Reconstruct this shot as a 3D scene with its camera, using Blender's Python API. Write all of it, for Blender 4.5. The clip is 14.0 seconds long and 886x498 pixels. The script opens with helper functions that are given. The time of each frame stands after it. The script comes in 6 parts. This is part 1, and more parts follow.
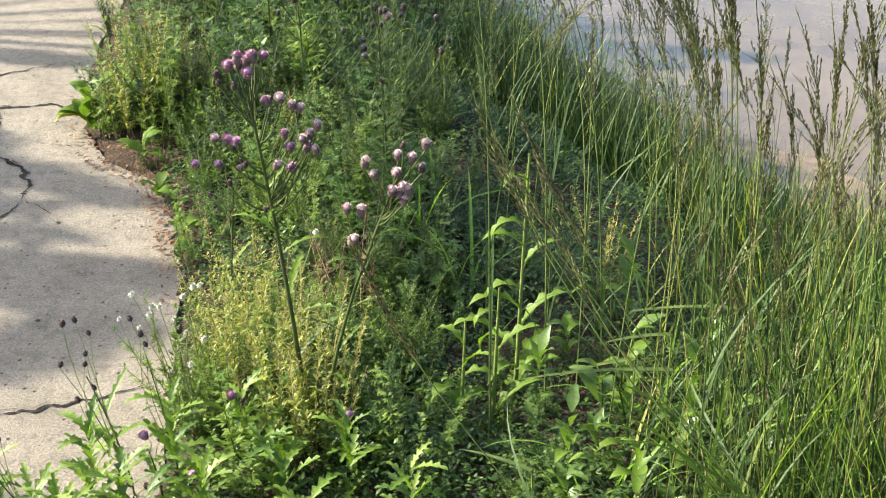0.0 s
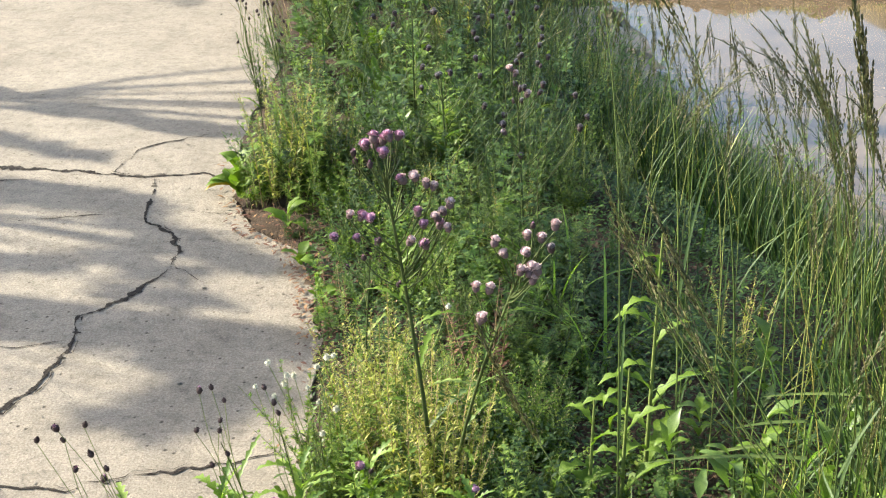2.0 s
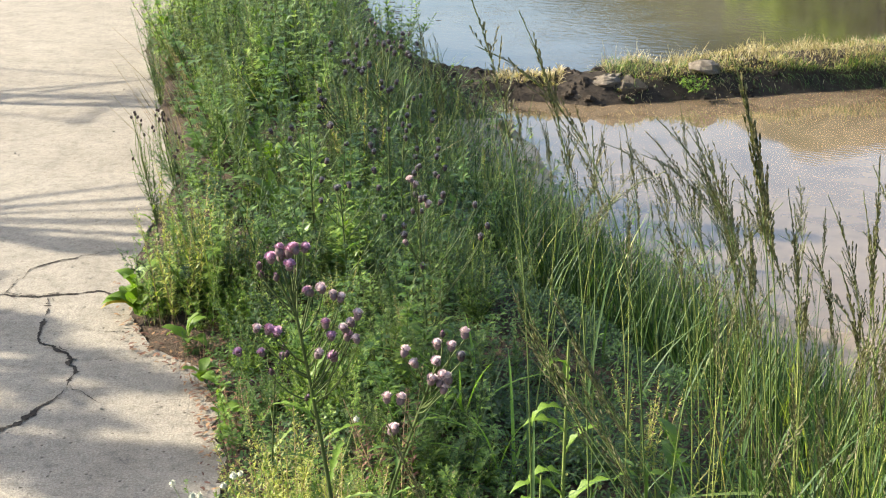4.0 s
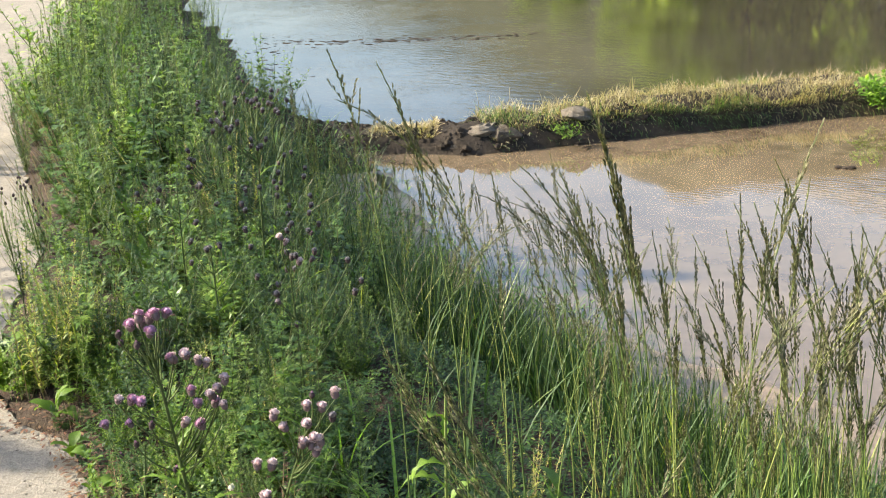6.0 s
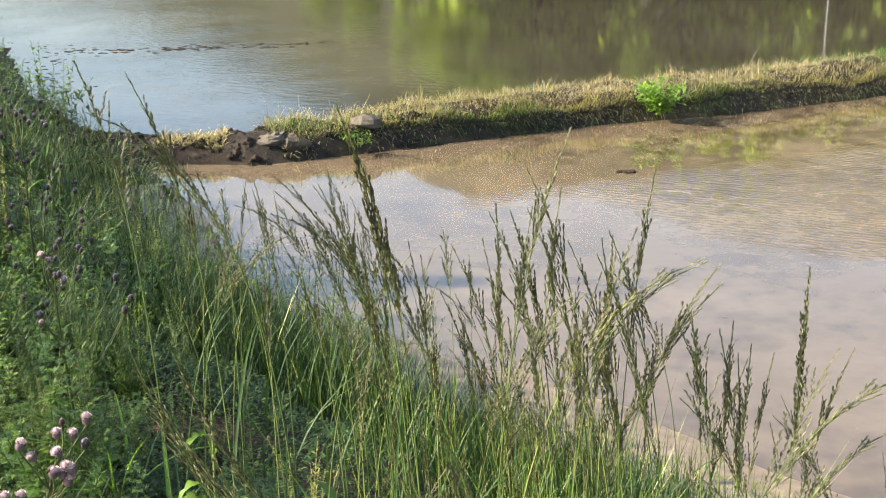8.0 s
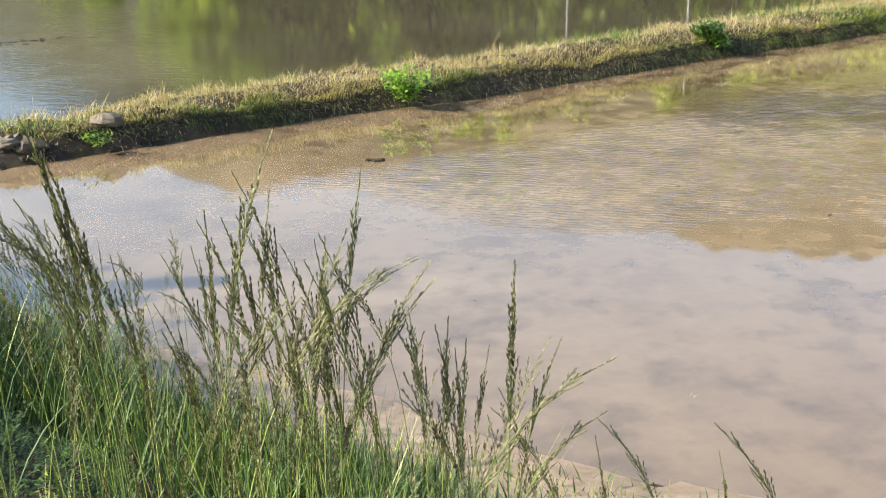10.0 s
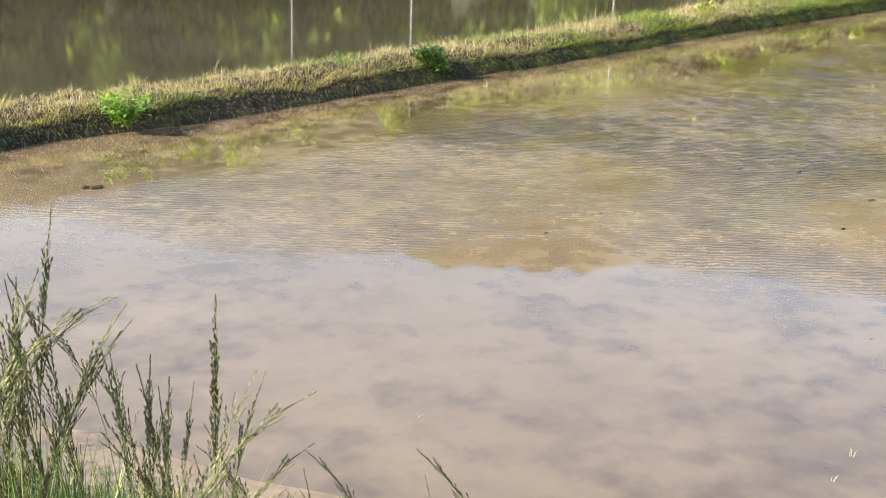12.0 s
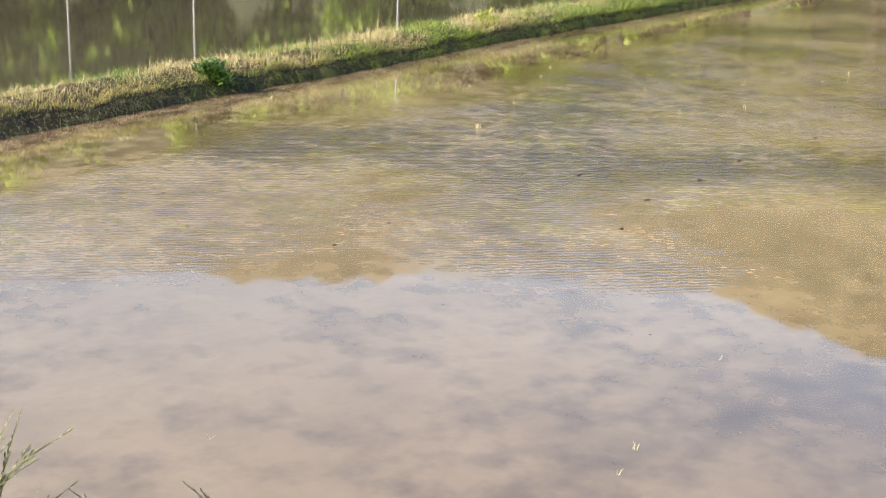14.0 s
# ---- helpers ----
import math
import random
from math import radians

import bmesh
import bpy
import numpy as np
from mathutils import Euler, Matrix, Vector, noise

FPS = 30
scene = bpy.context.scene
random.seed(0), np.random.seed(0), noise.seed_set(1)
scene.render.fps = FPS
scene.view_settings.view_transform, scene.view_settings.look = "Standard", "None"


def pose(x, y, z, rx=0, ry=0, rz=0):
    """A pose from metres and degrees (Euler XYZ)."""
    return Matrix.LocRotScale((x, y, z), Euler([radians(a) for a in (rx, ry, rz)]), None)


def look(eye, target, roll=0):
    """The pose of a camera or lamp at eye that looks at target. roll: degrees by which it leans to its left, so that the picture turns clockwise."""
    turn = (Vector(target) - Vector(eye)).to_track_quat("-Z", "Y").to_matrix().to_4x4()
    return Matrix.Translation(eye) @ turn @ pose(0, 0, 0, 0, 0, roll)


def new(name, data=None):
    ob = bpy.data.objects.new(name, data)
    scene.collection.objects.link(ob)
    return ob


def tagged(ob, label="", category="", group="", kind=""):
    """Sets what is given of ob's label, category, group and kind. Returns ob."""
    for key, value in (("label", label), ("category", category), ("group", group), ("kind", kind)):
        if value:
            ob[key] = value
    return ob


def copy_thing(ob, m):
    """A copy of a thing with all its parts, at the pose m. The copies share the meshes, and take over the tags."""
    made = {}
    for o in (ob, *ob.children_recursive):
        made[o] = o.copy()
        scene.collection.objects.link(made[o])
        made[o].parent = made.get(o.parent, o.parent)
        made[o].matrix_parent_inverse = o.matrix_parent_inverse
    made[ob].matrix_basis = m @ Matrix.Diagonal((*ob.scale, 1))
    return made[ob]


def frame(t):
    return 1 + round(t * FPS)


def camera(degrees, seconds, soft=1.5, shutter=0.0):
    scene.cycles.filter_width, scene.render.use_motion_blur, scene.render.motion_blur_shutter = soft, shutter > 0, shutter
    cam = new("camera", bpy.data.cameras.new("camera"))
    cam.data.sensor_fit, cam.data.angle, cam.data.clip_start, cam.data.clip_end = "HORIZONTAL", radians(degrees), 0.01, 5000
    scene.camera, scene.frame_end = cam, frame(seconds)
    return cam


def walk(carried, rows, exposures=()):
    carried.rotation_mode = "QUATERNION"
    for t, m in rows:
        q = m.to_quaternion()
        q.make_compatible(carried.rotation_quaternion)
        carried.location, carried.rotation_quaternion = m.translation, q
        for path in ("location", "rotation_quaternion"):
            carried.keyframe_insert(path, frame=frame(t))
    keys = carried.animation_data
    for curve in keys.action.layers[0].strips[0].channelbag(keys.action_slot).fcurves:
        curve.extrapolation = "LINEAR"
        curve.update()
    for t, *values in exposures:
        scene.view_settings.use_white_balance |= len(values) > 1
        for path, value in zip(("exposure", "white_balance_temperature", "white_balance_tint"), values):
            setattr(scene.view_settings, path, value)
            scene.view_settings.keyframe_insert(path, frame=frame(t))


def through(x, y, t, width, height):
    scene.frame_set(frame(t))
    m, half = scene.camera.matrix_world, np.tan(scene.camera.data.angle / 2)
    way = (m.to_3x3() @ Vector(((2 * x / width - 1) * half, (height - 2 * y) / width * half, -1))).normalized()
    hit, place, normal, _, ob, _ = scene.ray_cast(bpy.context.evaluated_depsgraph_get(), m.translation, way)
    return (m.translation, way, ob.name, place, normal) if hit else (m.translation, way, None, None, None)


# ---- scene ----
EXPOSURE = 1.58
cam = camera(38.3, 14.0, 1.15)
# seconds, eye x y z, yaw to the left, pitch, roll
PATH = [
    (0.0, 0.151, 0.010, 1.464, 1.40, -28.02, 0.50),
    (0.5, 0.154, 0.003, 1.471, 3.44, -27.04, -0.36),
    (1.0, 0.164, -0.011, 1.480, 5.73, -26.36, -1.15),
    (1.5, 0.170, -0.004, 1.489, 7.46, -26.05, -1.55),
    (2.0, 0.178, 0.003, 1.489, 8.69, -24.98, -1.33),
    (2.5, 0.152, 0.003, 1.491, 8.25, -23.47, -0.79),
    (3.0, 0.147, 0.001, 1.498, 6.26, -22.03, -0.36),
    (3.5, 0.152, -0.006, 1.494, 5.20, -20.84, -0.66),
    (4.0, 0.156, 0.002, 1.486, 3.45, -20.06, -0.83),
    (4.2, 0.160, 0.004, 1.486, 2.65, -19.83, -0.81),
    (6.3, 0.195, 0.049, 1.473, -2.93, -17.72, -1.78),
    (6.5, 0.202, 0.053, 1.473, -3.69, -17.75, -1.69),
    (7.0, 0.218, 0.059, 1.471, -5.92, -17.62, -1.34),
    (7.5, 0.236, 0.063, 1.472, -8.62, -17.49, -0.76),
    (8.0, 0.253, 0.059, 1.473, -11.31, -17.62, -0.43),
    (8.5, 0.270, 0.067, 1.474, -14.06, -17.89, -0.34),
    (8.7, 0.282, 0.076, 1.473, -14.98, -18.12, -0.55),
    (10.8, 0.350, 0.071, 1.487, -26.92, -17.76, 0.76),
    (11.0, 0.352, 0.069, 1.486, -27.94, -17.69, 1.02),
    (11.5, 0.363, 0.066, 1.489, -31.16, -17.39, 1.49),
    (12.0, 0.376, 0.061, 1.496, -34.88, -17.08, 1.84),
    (12.5, 0.387, 0.057, 1.497, -37.43, -16.88, 2.21),
    (13.0, 0.395, 0.052, 1.500, -39.67, -16.35, 2.39),
    (13.5, 0.406, 0.046, 1.504, -42.35, -16.44, 2.34),
    (14.0, 0.416, 0.040, 1.509, -44.38, -16.33, 2.06),
]


def sight(x, y, z, yaw, pitch, roll):
    a, b = radians(yaw), radians(pitch)
    ahead = Vector((-math.sin(a) * math.cos(b), math.cos(a) * math.cos(b), math.sin(b)))
    eye = Vector((x, y, z))
    return look(eye, eye + 2 * ahead, roll)


walk(cam, [(t, sight(*row)) for t, *row in PATH], [(0.0, EXPOSURE), (14.0, EXPOSURE)])

# ---- daylight ----
SUN_AZ, SUN_EL = -80.0, 30.0  # degrees clockwise from +y, degrees over the horizon
world = bpy.data.worlds.new("sky")
scene.world = world
world.use_nodes = True
wn = world.node_tree.nodes
sky = wn.new("ShaderNodeTexSky")
sky.sky_type, sky.sun_disc = "NISHITA", False
sky.sun_elevation, sky.sun_rotation = radians(SUN_EL), radians(SUN_AZ)
sky.air_density, sky.dust_density, sky.ozone_density = 1.2, 4.1, 3.3
wn["Background"].inputs["Strength"].default_value = 0.14
world.node_tree.links.new(sky.outputs["Color"], wn["Background"].inputs["Color"])
sun = new("sun", bpy.data.lights.new("sun", "SUN"))
sun.data.energy, sun.data.angle, sun.data.color = 5.0, radians(0.5), (1.0, 0.93, 0.79)
sun_from = Vector((math.sin(radians(SUN_AZ)) * math.cos(radians(SUN_EL)), math.cos(radians(SUN_AZ)) * math.cos(radians(SUN_EL)), math.sin(radians(SUN_EL))))
sun.matrix_world = look(sun_from * 40, (0, 0, 0))


# ---- materials ----
def material(name, rough=0.8, spec=0.3):
    m = bpy.data.materials.new(name)
    m.use_nodes = True
    b = m.node_tree.nodes["Principled BSDF"]
    b.inputs["Roughness"].default_value = rough
    b.inputs["Specular IOR Level"].default_value = spec
    return m, m.node_tree.nodes, m.node_tree.links, b


def rgb(c):
    return (c[0], c[1], c[2], 1.0)


def noise_node(n, l, scale, detail=4.0, rough=0.55, coords=None, distortion=0.0):
    t = n.new("ShaderNodeTexNoise")
    t.inputs["Scale"].default_value, t.inputs["Detail"].default_value = scale, detail
    t.inputs["Roughness"].default_value, t.inputs["Distortion"].default_value = rough, distortion
    if coords is not None:
        l.new(coords, t.inputs["Vector"])
    return t


def ramp(n, l, source, stops):
    r = n.new("ShaderNodeValToRGB")
    e = r.color_ramp.elements
    while len(e) < len(stops):
        e.new(0.5)
    for k, (p, c) in enumerate(stops):
        e[k].position, e[k].color = p, rgb(c)
    l.new(source, r.inputs["Fac"])
    return r


def mix(n, l, a, b, fac, blend="MIX"):
    x = n.new("ShaderNodeMix")
    x.data_type, x.blend_type = "RGBA", blend
    for sock, v in ((x.inputs["A"], a), (x.inputs["B"], b), (x.inputs["Factor"], fac)):
        if hasattr(v, "is_linked"):
            l.new(v, sock)
        else:
            sock.default_value = v if not isinstance(v, tuple) else rgb(v)
    return x.outputs["Result"]


def bump(n, l, b, height, strength, distance):
    k = n.new("ShaderNodeBump")
    k.inputs["Strength"].default_value, k.inputs["Distance"].default_value = strength, distance
    l.new(height, k.inputs["Height"])
    l.new(k.outputs["Normal"], b.inputs["Normal"])


def leafy(name, stops, rough=0.5, through=0.28, spec=0.35, per="island"):
    """Foliage: colour by leaf, with light passing through the blade."""
    m, n, l, b = material(name, rough, spec)
    leaf, plant_ = n.new("ShaderNodeNewGeometry").outputs["Random Per Island"], n.new("ShaderNodeObjectInfo").outputs["Random"]
    pick = {"island": leaf, "object": plant_}.get(per)
    if per == "both":
        shift = n.new("ShaderNodeMath")
        shift.operation = "MULTIPLY_ADD"
        l.new(plant_, shift.inputs[0])
        shift.inputs[1].default_value, shift.inputs[2].default_value = 0.7, -0.12
        share = n.new("ShaderNodeMath")
        share.operation = "MULTIPLY_ADD"
        l.new(leaf, share.inputs[0])
        share.inputs[1].default_value = 0.5
        l.new(shift.outputs[0], share.inputs[2])
        pick = share.outputs[0]
    r = ramp(n, l, pick, stops)
    coords = n.new("ShaderNodeTexCoord").outputs["Object"]
    v = noise_node(n, l, 40.0, 2.0, 0.5, coords)
    dim = ramp(n, l, v.outputs["Fac"], [(0.3, (0.72, 0.74, 0.7)), (0.7, (1.15, 1.12, 1.05))])
    colour = mix(n, l, r.outputs["Color"], dim.outputs["Color"], 1.0, "MULTIPLY")
    l.new(colour, b.inputs["Base Color"])
    if through > 0:
        t = n.new("ShaderNodeBsdfTranslucent")
        warm = mix(n, l, colour, (1.5, 1.7, 0.66), 1.0, "MULTIPLY")
        l.new(warm, t.inputs["Color"])
        s = n.new("ShaderNodeMixShader")
        s.inputs["Fac"].default_value = through
        l.new(b.outputs["BSDF"], s.inputs[1])
        l.new(t.outputs["BSDF"], s.inputs[2])
        l.new(s.outputs["Shader"], n["Material Output"].inputs["Surface"])
    return m


GRASS = leafy("grass_blades", [(0.0, (0.016, 0.034, 0.011)), (0.5, (0.036, 0.072, 0.02)), (0.85, (0.082, 0.13, 0.034)), (1.0, (0.18, 0.21, 0.07))], 0.55, 0.2, 0.25)
GRASS_DRY = leafy("dry_grass", [(0.0, (0.18, 0.135, 0.07)), (0.5, (0.34, 0.265, 0.155)), (1.0, (0.54, 0.46, 0.31))], 0.7, 0.3)
HERB = leafy("herb_leaves", [(0.0, (0.025, 0.057, 0.014)), (0.5, (0.1, 0.178, 0.032)), (1.0, (0.28, 0.36, 0.075))], 0.48, 0.3, 0.35, "both")
FEATHER = leafy("feathery_leaves", [(0.0, (0.052, 0.082, 0.025)), (0.5, (0.12, 0.17, 0.047)), (1.0, (0.27, 0.32, 0.105))], 0.55, 0.28, 0.28, "both")
TAN_STEM = leafy("ripening_stems", [(0.0, (0.16, 0.15, 0.05)), (0.5, (0.27, 0.22, 0.09)), (1.0, (0.36, 0.26, 0.15))], 0.7, 0.0, 0.2)
HERB_PALE = leafy("yellow_green_leaves", [(0.0, (0.15, 0.2, 0.032)), (0.5, (0.26, 0.29, 0.055)), (1.0, (0.42, 0.4, 0.12))], 0.5, 0.36)
HERB_DARK = leafy("dark_leaves", [(0.0, (0.021, 0.046, 0.013)), (0.6, (0.06, 0.108, 0.025)), (1.0, (0.16, 0.22, 0.048))], 0.5, 0.28, 0.35, "both")
BROAD = leafy("broad_leaves", [(0.0, (0.038, 0.08, 0.012)), (0.5, (0.1, 0.175, 0.022)), (1.0, (0.23, 0.31, 0.05))], 0.5, 0.33, 0.22)
GLOSSY = leafy("glossy_leaves", [(0.0, (0.04, 0.085, 0.02)), (0.5, (0.09, 0.155, 0.035)), (1.0, (0.17, 0.24, 0.06))], 0.42, 0.3, 0.4)
BUSH = leafy("lime_leaves", [(0.0, (0.07, 0.15, 0.022)), (0.6, (0.17, 0.29, 0.045)), (1.0, (0.3, 0.42, 0.09))], 0.45, 0.45)
CULM = leafy("grass_culms", [(0.0, (0.055, 0.09, 0.02)), (0.6, (0.11, 0.15, 0.035)), (1.0, (0.22, 0.24, 0.065))], 0.6, 0.0, 0.3, "object")
STEM = leafy("green_stems", [(0.0, (0.08, 0.115, 0.03)), (0.6, (0.14, 0.18, 0.045)), (1.0, (0.22, 0.23, 0.07))], 0.6, 0.0)
STEM_DARK = leafy("dark_stems", [(0.0, (0.04, 0.06, 0.02)), (0.6, (0.07, 0.095, 0.03)), (1.0, (0.12, 0.13, 0.05))], 0.65, 0.0, 0.2)
SEED = leafy("grass_seed_heads", [(0.0, (0.04, 0.038, 0.02)), (0.4, (0.085, 0.082, 0.038)), (0.75, (0.13, 0.12, 0.06)), (1.0, (0.27, 0.25, 0.16))], 0.6, 0.2, 0.25)
PINK = leafy("pink_florets", [(0.0, (0.36, 0.17, 0.28)), (0.6, (0.5, 0.28, 0.4)), (1.0, (0.6, 0.42, 0.5))], 0.85, 0.0, 0.1)
PALE_PINK = leafy("faded_pink_florets", [(0.0, (0.5, 0.35, 0.38)), (0.6, (0.64, 0.49, 0.51)), (1.0, (0.78, 0.68, 0.66))], 0.85, 0.0, 0.1)
BRACT = leafy("bracts", [(0.0, (0.09, 0.06, 0.07)), (0.6, (0.15, 0.10, 0.11)), (1.0, (0.2, 0.15, 0.1))], 0.7, 0.0)
DARK_BUD = leafy("dark_seed_buds", [(0.0, (0.03, 0.018, 0.018)), (1.0, (0.08, 0.05, 0.05))], 0.8, 0.0)
GREY_HEAD = leafy("grey_violet_heads", [(0.0, (0.085, 0.07, 0.085)), (0.6, (0.19, 0.17, 0.19)), (1.0, (0.46, 0.43, 0.44))], 0.85, 0.0)
WHITE_FLUFF = leafy("white_fluff", [(0.0, (0.45, 0.44, 0.33)), (1.0, (0.64, 0.63, 0.52))], 0.9, 0.0, 0.1)
LITTER = leafy("dead_leaves", [(0.0, (0.07, 0.03, 0.02)), (0.5, (0.15, 0.07, 0.045)), (1.0, (0.28, 0.17, 0.09))], 0.8, 0.1)
YELLOW_LEAF = leafy("yellowed_leaf", [(0.0, (0.3, 0.2, 0.03)), (1.0, (0.4, 0.28, 0.05))], 0.6, 0.3)


def make_concrete():
    m, n, l, b = material("concrete", 0.92, 0.18)
    c = n.new("ShaderNodeTexCoord").outputs["Object"]
    big = noise_node(n, l, 0.8, 5, 0.6, c)
    mid = noise_node(n, l, 7.0, 6, 0.68, c, 0.3)
    blot = noise_node(n, l, 34.0, 4, 0.7, c, 0.4)
    fine = noise_node(n, l, 170.0, 3, 0.8, c)
    base = ramp(n, l, big.outputs["Fac"], [(0.3, (0.219, 0.194, 0.156)), (0.7, (0.28, 0.252, 0.205))])
    stain = ramp(n, l, mid.outputs["Fac"], [(0.28, (0.74, 0.73, 0.71)), (0.5, (0.98, 0.97, 0.95)), (0.7, (1.1, 1.09, 1.07))])
    scuff = ramp(n, l, blot.outputs["Fac"], [(0.3, (0.7, 0.69, 0.68)), (0.48, (1.0, 1.0, 1.0)), (0.68, (1.14, 1.13, 1.11))])
    grain = ramp(n, l, fine.outputs["Fac"], [(0.34, (0.62, 0.61, 0.6)), (0.64, (1.22, 1.21, 1.19))])
    # single pits left by lost pebbles
    pits = n.new("ShaderNodeTexVoronoi")
    pits.inputs["Scale"].default_value = 46.0
    l.new(c, pits.inputs["Vector"])
    hole = ramp(n, l, pits.outputs["Distance"], [(0.1, (0.4, 0.38, 0.36)), (0.24, (1.0, 1.0, 1.0))])
    some = n.new("ShaderNodeSeparateColor")
    l.new(pits.outputs["Color"], some.inputs[0])
    few = n.new("ShaderNodeMath")
    few.operation = "GREATER_THAN"
    few.inputs[1].default_value = 0.88
    l.new(some.outputs[0], few.inputs[0])
    col = mix(n, l, base.outputs["Color"], stain.outputs["Color"], 1.0, "MULTIPLY")
    col = mix(n, l, col, scuff.outputs["Color"], 1.0, "MULTIPLY")
    col = mix(n, l, col, grain.outputs["Color"], 1.0, "MULTIPLY")
    col = mix(n, l, col, hole.outputs["Color"], few.outputs["Value"], "MULTIPLY")
    l.new(col, b.inputs["Base Color"])
    h = mix(n, l, blot.outputs["Fac"], fine.outputs["Fac"], 0.45)
    h = mix(n, l, h, mid.outputs["Fac"], 0.35)
    h = mix(n, l, h, hole.outputs["Color"], few.outputs["Value"], "MULTIPLY")
    bump(n, l, b, h, 0.75, 0.012)
    return m


def make_soil(name, dark, light, scale=14.0, relief=0.9, rough=0.95):
    m, n, l, b = material(name, rough, 0.15 if rough > 0.6 else 0.4)
    c = n.new("ShaderNodeTexCoord").outputs["Object"]
    a = noise_node(n, l, scale, 7, 0.7, c)
    f = noise_node(n, l, scale * 9, 4, 0.7, c)
    base = ramp(n, l, a.outputs["Fac"], [(0.3, dark), (0.7, light)])
    g = ramp(n, l, f.outputs["Fac"], [(0.3, (0.6, 0.6, 0.6)), (0.7, (1.2, 1.2, 1.2))])
    l.new(mix(n, l, base.outputs["Color"], g.outputs["Color"], 1.0, "MULTIPLY"), b.inputs["Base Color"])
    bump(n, l, b, mix(n, l, a.outputs["Fac"], f.outputs["Fac"], 0.4), relief, 0.03)
    return m


def make_water(name, dark, light, ripple, clouds, breeze, pitch, ruffle, gloss, toward=(0.7, 0.4, 0.0), lee=99.0):
    """Still muddy water: a silty body under a glossy skin, with soft silt clouds in it."""
    m, n, l, b = material(name, gloss, 0.5)
    b.inputs["IOR"].default_value = 1.7
    c = n.new("ShaderNodeTexCoord").outputs["Object"]
    big = noise_node(n, l, 0.55, 4, 0.6, c, 0.4)
    blot = noise_node(n, l, 2.2, 5, 0.62, c, 0.15)
    base = ramp(n, l, big.outputs["Fac"], [(0.32, dark), (0.68, light)])
    spots = ramp(n, l, blot.outputs["Fac"], [(0.34, (clouds, clouds, clouds)), (0.52, (1.0, 1.0, 1.0))])
    l.new(mix(n, l, base.outputs["Color"], spots.outputs["Color"], 1.0, "MULTIPLY"), b.inputs["Base Color"])
    # clods lying just under the surface
    clods = noise_node(n, l, 8.0, 5, 0.62, c)
    drift = noise_node(n, l, 0.5, 2, 0.5, c)
    many = mix(n, l, clods.outputs["Fac"], drift.outputs["Fac"], 0.45)
    dots = ramp(n, l, many, [(0.47, (1.0, 1.0, 1.0)), (0.575, (0.4, 0.37, 0.34))])
    # towards the road the water is shallow and the brown bed shows through the silt
    axes = n.new("ShaderNodeSeparateXYZ")
    l.new(c, axes.inputs[0])
    rough = n.new("ShaderNodeMath")
    rough.operation = "MULTIPLY_ADD"
    l.new(blot.outputs["Fac"], rough.inputs[0])
    rough.inputs[1].default_value = 2.0
    l.new(axes.outputs["Y"], rough.inputs[2])
    depth = n.new("ShaderNodeMapRange")
    depth.inputs["From Min"].default_value, depth.inputs["From Max"].default_value = 3.0, 6.6
    l.new(rough.outputs["Value"], depth.inputs["Value"])
    bed = ramp(n, l, depth.outputs["Result"], [(0.0, (0.66, 0.6, 0.53)), (0.45, (0.92, 0.89, 0.85)), (1.0, (0.96, 0.95, 0.95))])
    cloudy = b.inputs["Base Color"].links[0].from_socket
    l.new(mix(n, l, cloudy, bed.outputs["Color"], 1.0, "MULTIPLY"), b.inputs["Base Color"])
    # single dark lumps in the bed
    lumps = noise_node(n, l, 5.0, 3, 0.5, c)
    herd = noise_node(n, l, 0.7, 2, 0.5, c)
    where_lumps = mix(n, l, lumps.outputs["Fac"], herd.outputs["Fac"], 0.42)
    dim = ramp(n, l, where_lumps, [(0.5, (1.0, 1.0, 1.0)), (0.7, (0.62, 0.6, 0.6))])
    bedded = b.inputs["Base Color"].links[0].from_socket
    l.new(mix(n, l, bedded, dim.outputs["Color"], 1.0, "MULTIPLY"), b.inputs["Base Color"])
    # breeze: fine ripples over the open middle of the paddy
    turned = n.new("ShaderNodeMapping")
    turned.inputs["Rotation"].default_value = (0, 0, radians(-56))
    l.new(c, turned.inputs["Vector"])
    w = n.new("ShaderNodeTexWave")
    w.wave_type, w.bands_direction = "BANDS", "X"
    w.inputs["Scale"].default_value, w.inputs["Distortion"].default_value = pitch, 6.0
    w.inputs["Detail"].default_value, w.inputs["Detail Scale"].default_value = 3.0, 1.5
    l.new(turned.outputs["Vector"], w.inputs["Vector"])
    sep = n.new("ShaderNodeVectorMath")
    sep.operation = "DOT_PRODUCT"
    l.new(c, sep.inputs[0])
    sep.inputs[1].default_value = toward
    patch = noise_node(n, l, 0.35, 3, 0.5, c)
    push = n.new("ShaderNodeMath")
    push.operation = "MULTIPLY_ADD"
    l.new(patch.outputs["Fac"], push.inputs[0])
    push.inputs[1].default_value = 4.0
    l.new(sep.outputs["Value"], push.inputs[2])
    where = n.new("ShaderNodeMapRange")
    where.inputs["From Min"].default_value, where.inputs["From Max"].default_value = breeze, breeze + 2.4
    l.new(push.outputs["Value"], where.inputs["Value"])
    fine = noise_node(n, l, 14.0, 3, 0.6, c)
    wave = mix(n, l, w.outputs["Fac"], fine.outputs["Fac"], ruffle)
    lull = noise_node(n, l, 1.3, 3, 0.6, c)
    gust = ramp(n, l, lull.outputs["Fac"], [(0.36, (0.4, 0.4, 0.4)), (0.6, (1.0, 1.0, 1.0))])
